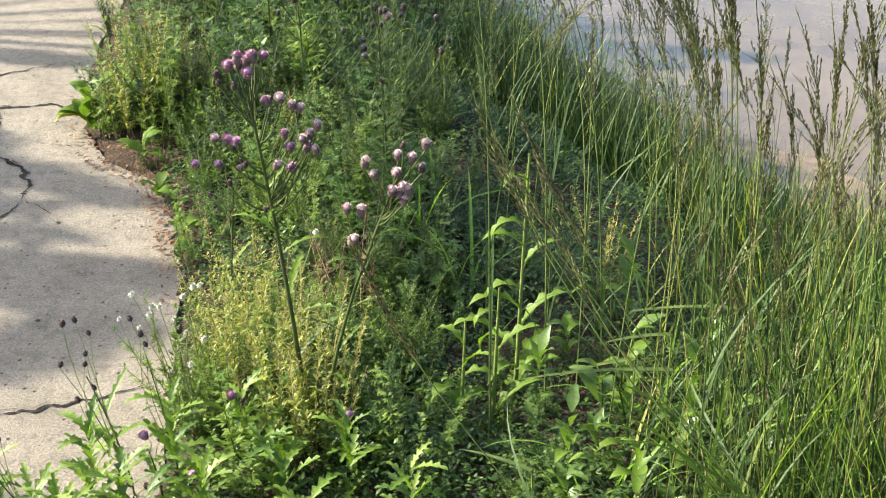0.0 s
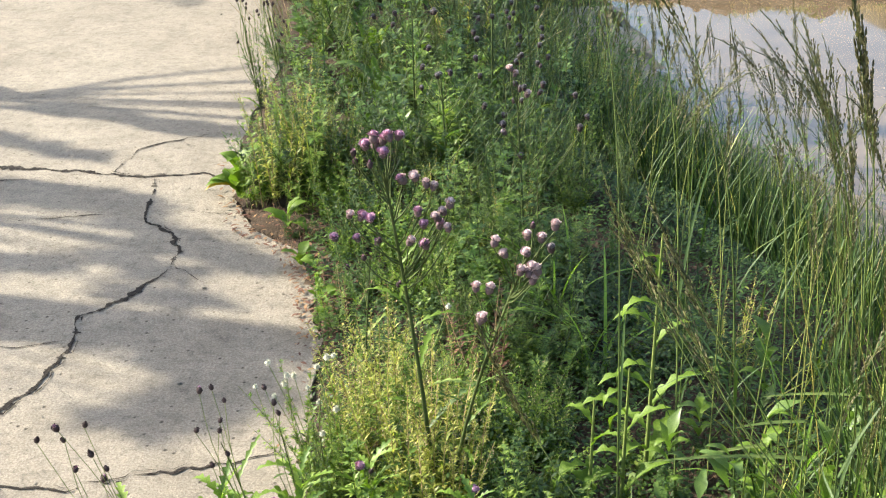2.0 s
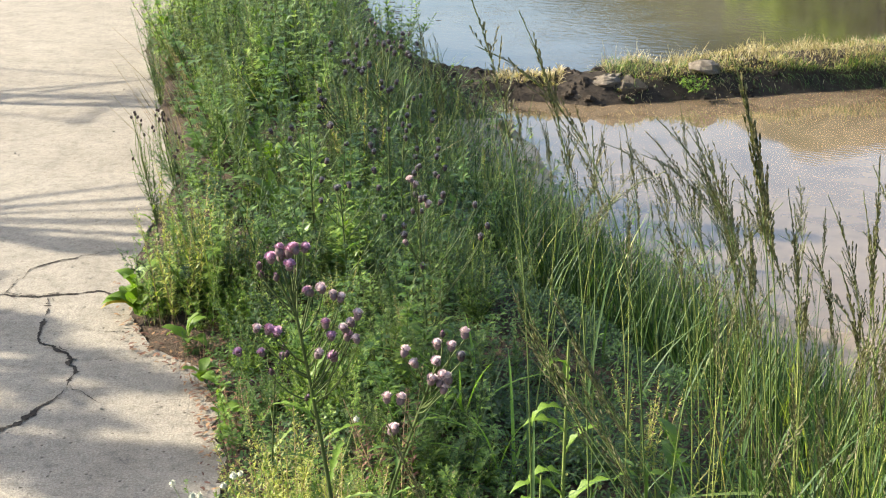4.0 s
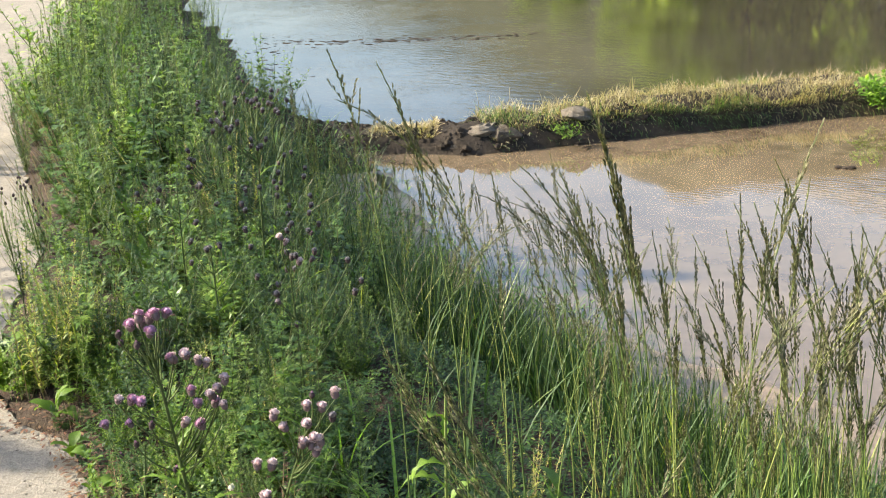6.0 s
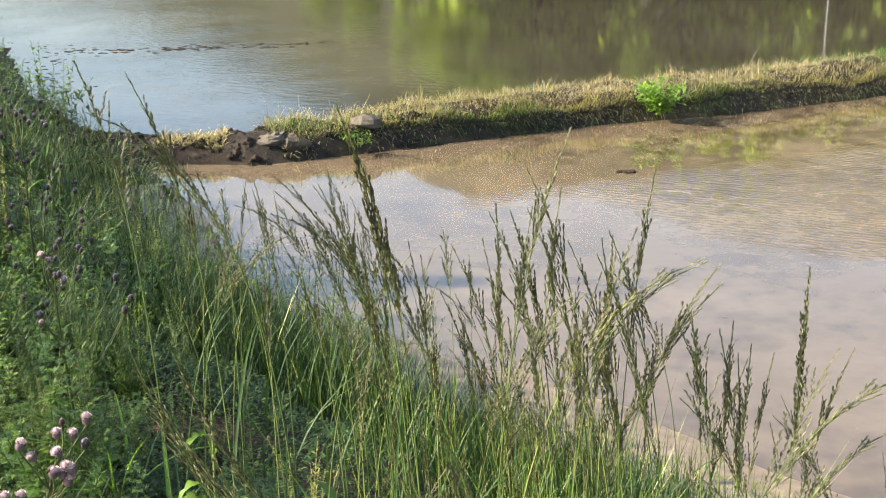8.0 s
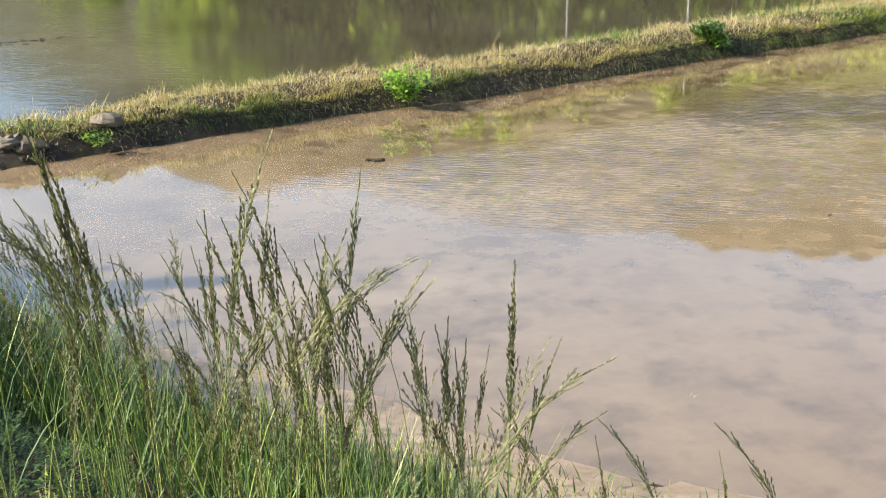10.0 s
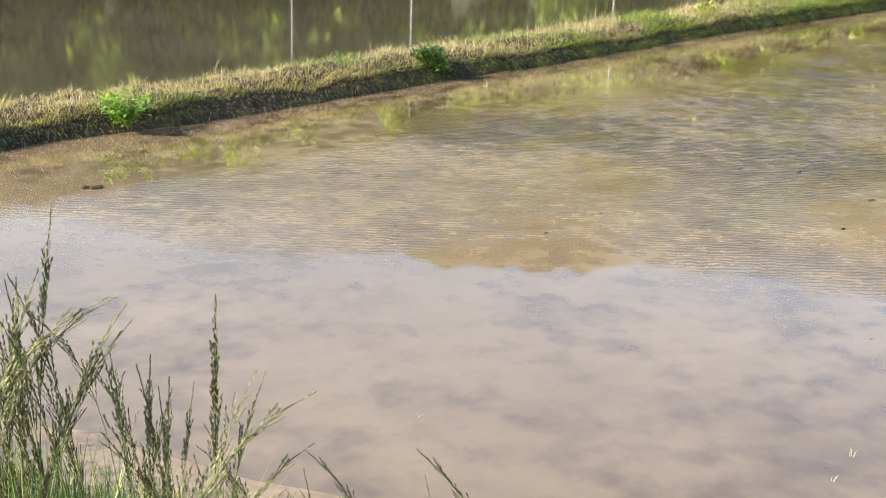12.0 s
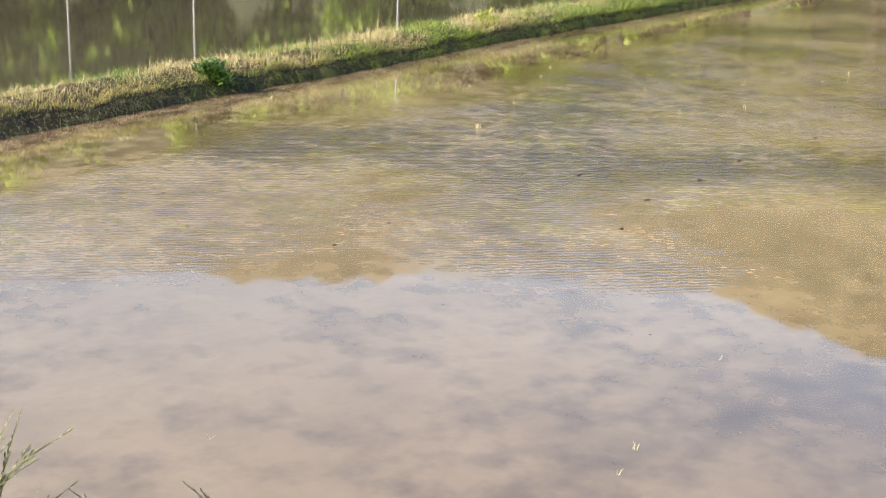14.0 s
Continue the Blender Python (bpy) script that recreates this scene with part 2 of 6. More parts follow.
    blow = n.new("ShaderNodeMath")
    blow.operation = "MULTIPLY"
    l.new(where.outputs["Result"], blow.inputs[0])
    l.new(gust.outputs["Color"], blow.inputs[1])
    # in the lee of the bund, a strip along it, the water lies calm
    strip = n.new("ShaderNodeVectorMath")
    strip.operation = "DOT_PRODUCT"
    l.new(c, strip.inputs[0])
    strip.inputs[1].default_value = (-0.27, 1.0, 0.0)
    wander = n.new("ShaderNodeMath")
    wander.operation = "MULTIPLY_ADD"
    l.new(patch.outputs["Fac"], wander.inputs[0])
    wander.inputs[1].default_value = 1.6
    l.new(strip.outputs["Value"], wander.inputs[2])
    calm = n.new("ShaderNodeMapRange")
    calm.inputs["From Min"].default_value, calm.inputs["From Max"].default_value = lee, lee + 0.9
    calm.inputs["To Min"].default_value, calm.inputs["To Max"].default_value = 1.0, 0.0
    l.new(wander.outputs["Value"], calm.inputs["Value"])
    still = n.new("ShaderNodeMath")
    still.operation = "MULTIPLY"
    l.new(blow.outputs["Value"], still.inputs[0])
    l.new(calm.outputs["Result"], still.inputs[1])
    h = mix(n, l, (0.5, 0.5, 0.5), wave, still.outputs["Value"])
    # the shallow middle holds most of the clods
    share = n.new("ShaderNodeMapRange")
    share.inputs["To Min"].default_value, share.inputs["To Max"].default_value = 0.12, 1.0
    l.new(where.outputs["Result"], share.inputs["Value"])
    silty = b.inputs["Base Color"].links[0].from_socket
    l.new(mix(n, l, silty, dots.outputs["Color"], share.outputs["Result"], "MULTIPLY"), b.inputs["Base Color"])
    bump(n, l, b, h, 1.0, ripple)
    return m


CONCRETE = make_concrete()
SOIL = make_soil("soil", (0.045, 0.032, 0.022), (0.105, 0.075, 0.05))
MUD = make_soil("wet_mud", (0.02, 0.016, 0.012), (0.068, 0.052, 0.037), 9.0)
SILT = make_soil("orange_silt", (0.2, 0.148, 0.1), (0.27, 0.2, 0.138), 2.0, 0.12, 0.4)
STONE = make_soil("grey_stone", (0.12, 0.11, 0.09), (0.27, 0.25, 0.21), 10.0)
FOREST = make_soil("wooded_hill", (0.026, 0.03, 0.015), (0.078, 0.078, 0.04), 0.35)
BARK = make_soil("bark", (0.05, 0.038, 0.028), (0.12, 0.095, 0.07), 20.0)
WATER = make_water("muddy_water", (0.146, 0.106, 0.064), (0.196, 0.147, 0.09), 0.0034, 0.89, 8.3, 6.0, 0.3, 0.03, (0.45, 0.75, 0.0), 7.2)
FAR_WATER = make_water("far_paddy_water", (0.048, 0.041, 0.028), (0.07, 0.062, 0.044), 0.003, 0.92, -2.6, 2.2, 0.9, 0.05, (-1.0, 0.0, 0.0))
CRACK = make_soil("crack_dirt", (0.022, 0.018, 0.015), (0.075, 0.062, 0.05), 40.0)
POLE = make_soil("pale_pole", (0.27, 0.26, 0.25), (0.4, 0.39, 0.37), 8.0)


# ---- mesh helpers ----
class Geo:
    """Gathers vertices and faces of one mesh."""

    def __init__(self):
        self.v, self.f, self.mi = [], [], []

    def add(self, verts, faces, mi=0):
        o = len(self.v)
        self.v.extend(verts)
        self.f.extend([tuple(i + o for i in f) for f in faces])
        self.mi.extend([mi] * len(faces))

    def mesh(self, name, mats, smooth=True):
        me = bpy.data.meshes.new(name)
        me.from_pydata([tuple(p) for p in self.v], [], self.f)
        for m in mats if isinstance(mats, (list, tuple)) else [mats]:
            me.materials.append(m)
        me.polygons.foreach_set("material_index", self.mi)
        me.polygons.foreach_set("use_smooth", [smooth] * len(self.f))
        me.update()
        return me


def direction(az, el):
    return np.array((math.cos(az) * math.cos(el), math.sin(az) * math.cos(el), math.sin(el)))


def curve_path(base, az, el, length, bend, n):
    """Points of a stem or blade that starts at elevation el and droops by bend radians along its way."""
    p, out, step = np.array(base, float), [np.array(base, float)], length / n
    for k in range(n):
        p = p + step * direction(az, el - bend * ((k + 0.5) / n) ** 1.3)
        out.append(p.copy())
    return out


def blade(g, base, az, el, length, width, bend, n=4, mi=0, fold=0.25, shape=None):
    """A leaf blade, folded a little along its midrib."""
    path = curve_path(base, az, el, length, bend, n)
    side = np.array((-math.sin(az), math.cos(az), 0.0))
    verts, faces = [], []
    for k, p in enumerate(path):
        t = k / n
        w = width * (shape(t) if shape else (0.75 + 0.5 * t) * (1 - t) ** 0.7 if t < 1 else 0)
        if k == n:
            verts.append(p)
        else:
            verts += [p - side * w / 2 + (0, 0, fold * w), p + side * w / 2 + (0, 0, fold * w)] if fold == 0 else [p - side * w / 2 + np.array((0, 0, fold * w)), p, p + side * w / 2 + np.array((0, 0, fold * w))]
    c = 2 if fold == 0 else 3
    for k in range(n - 1):
        for j in range(c - 1):
            a = k * c + j
            faces.append((a, a + 1, a + 1 + c, a + c))
    last = (n - 1) * c
    for j in range(c - 1):
        faces.append((last + j, last + j + 1, n * c))
    g.add(verts, faces, mi)


def tube(g, path, r0, r1, sides=4, mi=0):
    verts, faces, n = [], [], len(path) - 1
    for k, p in enumerate(path):
        d = np.array(path[min(k + 1, n)]) - np.array(path[max(k - 1, 0)])
        d = d / (np.linalg.norm(d) + 1e-9)
        a = np.cross(d, (0, 0, 1) if abs(d[2]) < 0.9 else (1, 0, 0))
        a = a / (np.linalg.norm(a) + 1e-9)
        b = np.cross(d, a)
        r = r0 + (r1 - r0) * k / n
        verts += [np.array(p) + r * (math.cos(2 * math.pi * j / sides) * a + math.sin(2 * math.pi * j / sides) * b) for j in range(sides)]
    for k in range(n):
        for j in range(sides):
            i = (j + 1) % sides
            faces.append((k * sides + j, k * sides + i, (k + 1) * sides + i, (k + 1) * sides + j))
    g.add(verts, faces, mi)


def lump(g, centre, size, az=0.0, seg=8, rings=5, rough=0.0, mi=0, seed=0, axis=(0, 0, 1)):
    """An uneven rounded body."""
    rnd = random.Random(seed)
    verts, faces = [], []
    q = Vector((0, 0, 1)).rotation_difference(Vector(axis)).to_matrix()
    for i in range(rings + 1):
        th = math.pi * i / rings
        for j in range(seg):
            ph = 2 * math.pi * j / seg + az
            k = 1 + rough * (rnd.random() - 0.5) * 2
            p = Vector((math.sin(th) * math.cos(ph) * size[0] * k, math.sin(th) * math.sin(ph) * size[1] * k, math.cos(th) * size[2] * k))
            verts.append(np.array(q @ p) + np.array(centre))
    for i in range(rings):
        for j in range(seg):
            a, b = i * seg + j, i * seg + (j + 1) % seg
            faces.append((a, a + seg, b + seg, b))
    g.add(verts, faces, mi)


def part(name, mesh, parent, label="", at=None):
    ob = new(name, mesh)
    ob.parent = parent
    if at is not None:
        ob.matrix_local = at
    return tagged(ob, label) if label else ob


def thing(name, label, category, x=0.0, y=0.0, z=0.0, group="", kind=""):
    ob = new(name)
    ob.empty_display_size = 0.1
    ob.matrix_world = pose(x, y, z)
    return tagged(ob, label, category, group, kind)


def single(name, mesh, label, category, kind="", group="", m=None):
    ob = new(name, mesh)
    if m is not None:
        ob.matrix_world = m
    return tagged(ob, label, category, group, kind)


# ---- the lie of the land ----
WATER_Z = -0.68
EDGE = np.array([(2.6, -0.6), (1.3, 0.45), (0.45, 0.95), (-0.1, 1.3), (-0.38, 1.7), (-0.46, 2.2), (-0.52, 2.6), (-0.60, 2.87), (-0.70, 3.11), (-0.88, 3.25), (-1.0, 3.5), (-1.14, 4.1), (-1.2, 4.8), (-1.36, 5.34), (-1.63, 6.18), (-2.1, 7.6), (-2.3, 9.0), (-2.6, 11.1), (-3.4, 15.0), (-5.0, 22.0), (-9.0, 40.0)])
SHORE = np.array([(8.0, -2.2), (5.2, 0.3), (3.9, 1.7), (3.1, 2.75), (2.5, 3.4), (1.95, 4.0), (1.6, 4.45), (1.28, 4.85), (1.0, 5.5), (0.47, 6.3), (0.28, 7.2), (0.1, 8.3), (-0.15, 9.1), (-0.5, 9.95), (-0.75, 10.8), (-1.2, 12.0), (-1.75, 15.3), (-2.7, 18.5), (-7.0, 40.0)])


def far_from(line, x, y):
    """Signed distance to a line that runs ahead: plus on its right."""
    p = np.stack([np.asarray(x, float), np.asarray(y, float)], -1)[..., None, :]
    a, b = line[:-1], line[1:]
    ab = b - a
    t = np.clip(((p - a) * ab).sum(-1) / (ab * ab).sum(-1), 0, 1)
    d = p - (a + t[..., None] * ab)
    dist = np.hypot(d[..., 0], d[..., 1])
    k = dist.argmin(-1)
    cross = ab[:, 0] * d[..., 1] - ab[:, 1] * d[..., 0]
    s = np.take_along_axis(cross, k[..., None], -1)[..., 0]
    return np.where(s < 0, 1, -1) * dist.min(-1)


def smooth(a, b, x):
    t = np.clip((x - a) / (b - a), 0, 1)
    return t * t * (3 - 2 * t)


def ground_z(x, y):
    """Height of the verge: level beside the concrete, then a bank down to the water."""
    e, s = far_from(EDGE, x, y), far_from(SHORE, x, y)
    t = np.clip(e / np.maximum(e - s, 1e-3), 0, 1.3)
    z = 0.015 + WATER_Z * 1.02 * smooth(0.28, 0.9, t) - 0.25 * smooth(0.0, 1.2, s)
    z = z + 0.02 * np.sin(7 * np.asarray(x) + 3 * np.asarray(y)) * np.sin(5 * np.asarray(y) - 2 * np.asarray(x)) * smooth(0.03, 0.3, e) * smooth(0.3, 0.8, -s)
    return np.where(e < -0.12, -0.05, np.where(e < 0.03, -0.008, z))


def sheet(xs, ys, height):
    g = Geo()
    X, Y = np.meshgrid(xs, ys)
    Z = height(X, Y)
    g.v = [tuple(p) for p in np.stack([X, Y, Z], -1).reshape(-1, 3)]
    nx, ny = len(xs), len(ys)
    g.f = [(j * nx + i, j * nx + i + 1, (j + 1) * nx + i + 1, (j + 1) * nx + i) for j in range(ny - 1) for i in range(nx - 1)]
    g.mi = [0] * len(g.f)
    return g


# ground: one sheet to the horizon, under concrete, verge and water
def graded(a, b, near0, near1, step, grow=1.35):
    mid = list(np.arange(near0, near1 + 1e-6, step))
    lo, hi, s = [near0], [near1], step
    while lo[-1] > a:
        s *= grow
        lo.append(lo[-1] - s)
    s = step
    while hi[-1] < b:
        s *= grow
        hi.append(hi[-1] + s)
    return np.array(lo[:0:-1] + mid + hi[1:])


gx, gy = graded(-900, 900, -3.0, 8.0, 0.06), graded(-900, 900, -2.8, 12.0, 0.08)
single("ground", sheet(gx, gy, ground_z).mesh("ground", SOIL), "brown soil verge sloping from the concrete down to the paddy", "ground", "structure")

# concrete road, cut along its broken edge
g = Geo()
rim = [(x + 0.03 * noise.noise(Vector((0, y * 6, 0))) + 0.015 * noise.noise(Vector((0, y * 25, 3))), y) for x, y in [(np.interp(s, range(len(EDGE)), EDGE[:, 0]), np.interp(s, range(len(EDGE)), EDGE[:, 1])) for s in np.linspace(0, len(EDGE) - 1, 241)]]
top = [(x, y, 0.0) for x, y in rim]
far_side = [(-5.2, y, 0.0) for x, y in rim]
low = [(x + 0.01, y, -0.12) for x, y in rim]
nv = len(rim)
g.add(top + far_side + low, [(i, i + 1, nv + i + 1, nv + i) for i in range(nv - 1)] + [(i, 2 * nv + i, 2 * nv + i + 1, i + 1) for i in range(nv - 1)])
x, y = rim[0]
g.add([(x, y, 0.0), (3.4, -9.0, 0.0), (-5.2, -9.0, 0.0), (-5.2, y, 0.0)], [(0, 3, 2, 1)])
single("road", g.mesh("road", CONCRETE, False), "pale cracked concrete road with a broken edge", "road", "structure")

# water of the two paddies
g = Geo()
BUND = np.array([(-0.75, 9.75), (-0.1, 9.15), (0.7, 8.9), (1.7, 9.15), (2.5, 9.37), (3.5, 9.66), (4.5, 9.75), (5.8, 10.12), (7.3, 10.57), (10.0, 11.24), (13.5, 12.3), (17.0, 13.1), (22.6, 14.5), (40.0, 19.0), (90.0, 32.0)])
mid = [(x, y + 0.3, WATER_Z) for x, y in [(-60.0, 9.5), *BUND, (200.0, 60.0)]]
k = len(mid)
g.add(mid + [(x, -60.0, WATER_Z) for x, _, _ in mid], [(i, k + i, k + i + 1, i + 1) for i in range(k - 1)])
single("water_1", g.mesh("water_1", WATER), "still muddy brown water of the flooded paddy", "water", "structure")
g = Geo()
g.add(mid + [(x, 90.0, WATER_Z) for x, _, _ in mid], [(i, i + 1, k + i + 1, k + i) for i in range(k - 1)])
single("water_2", g.mesh("water_2", FAR_WATER), "darker glossy water of the paddy beyond the bund", "water", "structure")

# bare wet silt along the near shore
g = Geo()
steps = np.linspace(1.0, 11.2, 150)
for k in steps:
    x, y = np.interp(k, range(len(SHORE)), SHORE[:, 0]), np.interp(k, range(len(SHORE)), SHORE[:, 1])
    x1, y1 = np.interp(k - 0.8, range(len(SHORE)), SHORE[:, 0]), np.interp(k - 0.8, range(len(SHORE)), SHORE[:, 1])
    x2, y2 = np.interp(k + 0.8, range(len(SHORE)), SHORE[:, 0]), np.interp(k + 0.8, range(len(SHORE)), SHORE[:, 1])
    d = math.hypot(x2 - x1, y2 - y1)
    px, py = (y2 - y1) / d, -(x2 - x1) / d
    wide = 0.04 + 0.12 * noise.noise(Vector((k * 1.7, 0, 0))) + 0.26 * math.exp(-((k - 6.2) / 1.5) ** 2)
    for u, lift in ((wide + 0.1, -0.012), (wide - 0.05, 0.0015), (-0.02, 0.004), (-0.15, 0.012), (-0.3, 0.02), (-0.42, 0.03)):
        g.v.append((x + px * u, y + py * u, max(float(ground_z(x + px * u, y + py * u)) + 0.025 if u < 0 else -9, WATER_Z + lift)))
g.f = [(k * 6 + j, k * 6 + j + 1, (k + 1) * 6 + j + 1, (k + 1) * 6 + j) for k in range(len(steps) - 1) for j in range(5)]
g.mi = [0] * len(g.f)
single("shore_silt", g.mesh("shore_silt", SILT), "wet orange-brown silt along the shore", "mud", "structure")

# ---- the bund between the paddies ----
BUND_W = np.array([0.35, 0.45, 0.6, 0.72, 0.8, 0.8, 0.85, 0.95, 0.95, 0.95, 1.0, 1.0, 1.0, 1.0, 1.0])
BUND_H = np.array([0.10, 0.10, 0.15, 0.19, 0.2, 0.2, 0.2, 0.2, 0.2, 0.2, 0.2, 0.2, 0.2, 0.2, 0.2])


def along_bund(s):
    """Place on the near waterline, the way across it and width and height, s metres from its start."""
    seg = np.hypot(*np.diff(BUND, axis=0).T)
    run = np.concatenate([[0], np.cumsum(seg)])
    p = np.array([np.interp(s, run, BUND[:, 0]), np.interp(s, run, BUND[:, 1])])
    q = np.array([np.interp(s + 0.4, run, BUND[:, 0]), np.interp(s + 0.4, run, BUND[:, 1])])
    d = (q - p) / (np.linalg.norm(q - p) + 1e-9)
    return p, np.array((-d[1], d[0])), np.interp(s, run, BUND_W), np.interp(s, run, BUND_H)


g = Geo()
PROFILE = [(-0.06, -0.08), (0.0, 0.0), (0.07, 0.4), (0.17, 0.72), (0.33, 0.96), (0.5, 1.05), (0.75, 0.98), (0.9, 0.6), (1.0, 0.0), (1.06, -0.3)]
steps = list(np.arange(0, 30, 0.07)) + list(np.arange(30, 88, 1.0))
for k, s in enumerate(steps):
    p, across, w, h = along_bund(s)
    for u, v in PROFILE:
        wob = 0.05 * noise.noise(Vector((s * 2.2, u * 3, 0))) + 0.025 * noise.noise(Vector((s * 9, u * 6, 4)))
        q = p + across * (w * u + wob * 0.8)
        g.v.append((q[0], q[1], WATER_Z + h * v + (wob if v > 0.3 else 0.3 * wob)))
n = len(PROFILE)
g.f = [(k * n + j, (k + 1) * n + j, (k + 1) * n + j + 1, k * n + j + 1) for k in range(len(steps) - 1) for j in range(n - 1)]
g.mi = [0] * len(g.f)
bund = single("bund", g.mesh("bund", MUD), "dark wet mud bund topped with dry and green grass", "bund", "structure")

# ---- far side, seen mirrored in the water: wooded slope ----
SKYLINE = [(-60, 7.0), (-25, 5.0), (-8, 3.6), (-4, 5.0), (-1.6, 6.0), (2.7, 8.2), (6, 10.2), (8.5, 12.0), (10.5, 13.3), (13.5, 14.2), (18, 13.6), (22, 13.5), (29, 15.1), (35, 16.5), (40, 16.6), (46, 15.7), (51, 15.3), (55, 15.6), (60, 17.0), (66, 18.4), (80, 20.0), (110, 20.0)]
g = Geo()
azs = np.arange(-60, 110, 0.8)
levels = [0, 0.12, 0.3, 0.5, 0.7, 0.85, 0.95, 1.0]
for a in azs:
    el = np.interp(a, [s[0] for s in SKYLINE], [s[1] for s in SKYLINE])
    for u in levels:
        d = 48 + 42 * u + 3 * noise.noise(Vector((a * 0.2, u * 4, 0)))
        z = (48 + 42) * math.tan(radians(el)) * u * d / 90 if u < 1 else d * math.tan(radians(el)) 
        z += 0.9 * noise.noise(Vector((a * 0.9, u * 9, 2))) * (u > 0)
        g.v.append((d * math.sin(radians(a)), d * math.cos(radians(a)), WATER_Z + z))
n = len(levels)
g.f = [(k * n + j, k * n + j + 1, (k + 1) * n + j + 1, (k + 1) * n + j) for k in range(len(azs) - 1) for j in range(n - 1)]
g.mi = [0] * len(g.f)
single("backdrop", g.mesh("wooded_slope", FOREST), "dark wooded hillside beyond the flooded paddies", "hill", "structure")


# ---- plants: many leaves at a time ----
def leaf_field(base, az, el, length, width, bend=0.5, seg=2, taper=None):
    """Vertices and faces of many leaves at once, each widest at its middle and drooping to its tip."""
    base, az, el = np.asarray(base, float), np.asarray(az, float), np.asarray(el, float)
    n = len(base)
    length, width = np.broadcast_to(length, n)[:, None], np.broadcast_to(width, n)[:, None]
    bend = np.broadcast_to(bend, n)
    side = np.stack([-np.sin(az), np.cos(az), np.zeros(n)], -1)
    p, rows = base.copy(), [base]
    for k in range(seg + 1):
        e = el - bend * (k + 0.5) / (seg + 1)
        p = p + length / (seg + 1) * np.stack([np.cos(az) * np.cos(e), np.sin(az) * np.cos(e), np.sin(e)], -1)
        rows.append(p)
    taper = taper or [1.0, 0.75, 0.5, 0.3][:seg]
    verts = [rows[0]]
    for k in range(seg):
        verts += [rows[k + 1] - side * width * taper[k] / 2, rows[k + 1] + side * width * taper[k] / 2]
    verts.append(rows[-1])
    m = 2 + 2 * seg
    v = np.stack(verts, 1).reshape(-1, 3)
    f = [(0, 2, 1)] + [(2 * k + 1, 2 * k + 2, 2 * k + 4, 2 * k + 3) for k in range(seg - 1)] + [(2 * seg - 1, 2 * seg, 2 * seg + 1)]
    faces = [tuple(i + m * k for i in q) for k in range(n) for q in f]
    return v, faces


def grow(g, base, az, el, length, width, bend=0.5, seg=2, mi=0, taper=None):
    if len(base):
        g.add(*(lambda r: ([tuple(p) for p in r[0]], r[1]))(leaf_field(base, az, el, length, width, bend, seg, taper)), mi)


def blades(name, pts, height, spread, width, mats, pick, rng, lean=None, bend=(0.3, 1.1)):
    """A stand of grass blades as one mesh."""
    n = len(pts)
    g = Geo()
    az = rng.uniform(0, 2 * math.pi, n)
    if lean is not None:
        az = np.where(rng.random(n) < lean[1], lean[0] + rng.normal(0, 0.5, n), az)
    el = math.pi / 2 - np.abs(rng.normal(0, spread, n))
    which = rng.random(n)
    b = rng.uniform(*bend, n)
    for k, (lo, hi) in enumerate(pick):
        s = (which >= lo) & (which < hi)
        grow(g, pts[s], az[s], el[s], height[s], np.broadcast_to(width, n)[s], b[s], 3, k, [1.0, 0.85, 0.55])
    return g.mesh(name, mats)


def scatter(rng, n, x0, x1, y0, y1, keep):
    """n or fewer places of the verge at which keep(e, s, x, y) holds: e, s are the distances to concrete and shore."""
    x, y = rng.uniform(x0, x1, n), rng.uniform(y0, y1, n)
    e, s = far_from(EDGE, x, y), far_from(SHORE, x, y)
    k = keep(e, -s, x, y)
    return np.stack([x[k], y[k], ground_z(x[k], y[k])], -1)


RNG = np.random.default_rng(7)


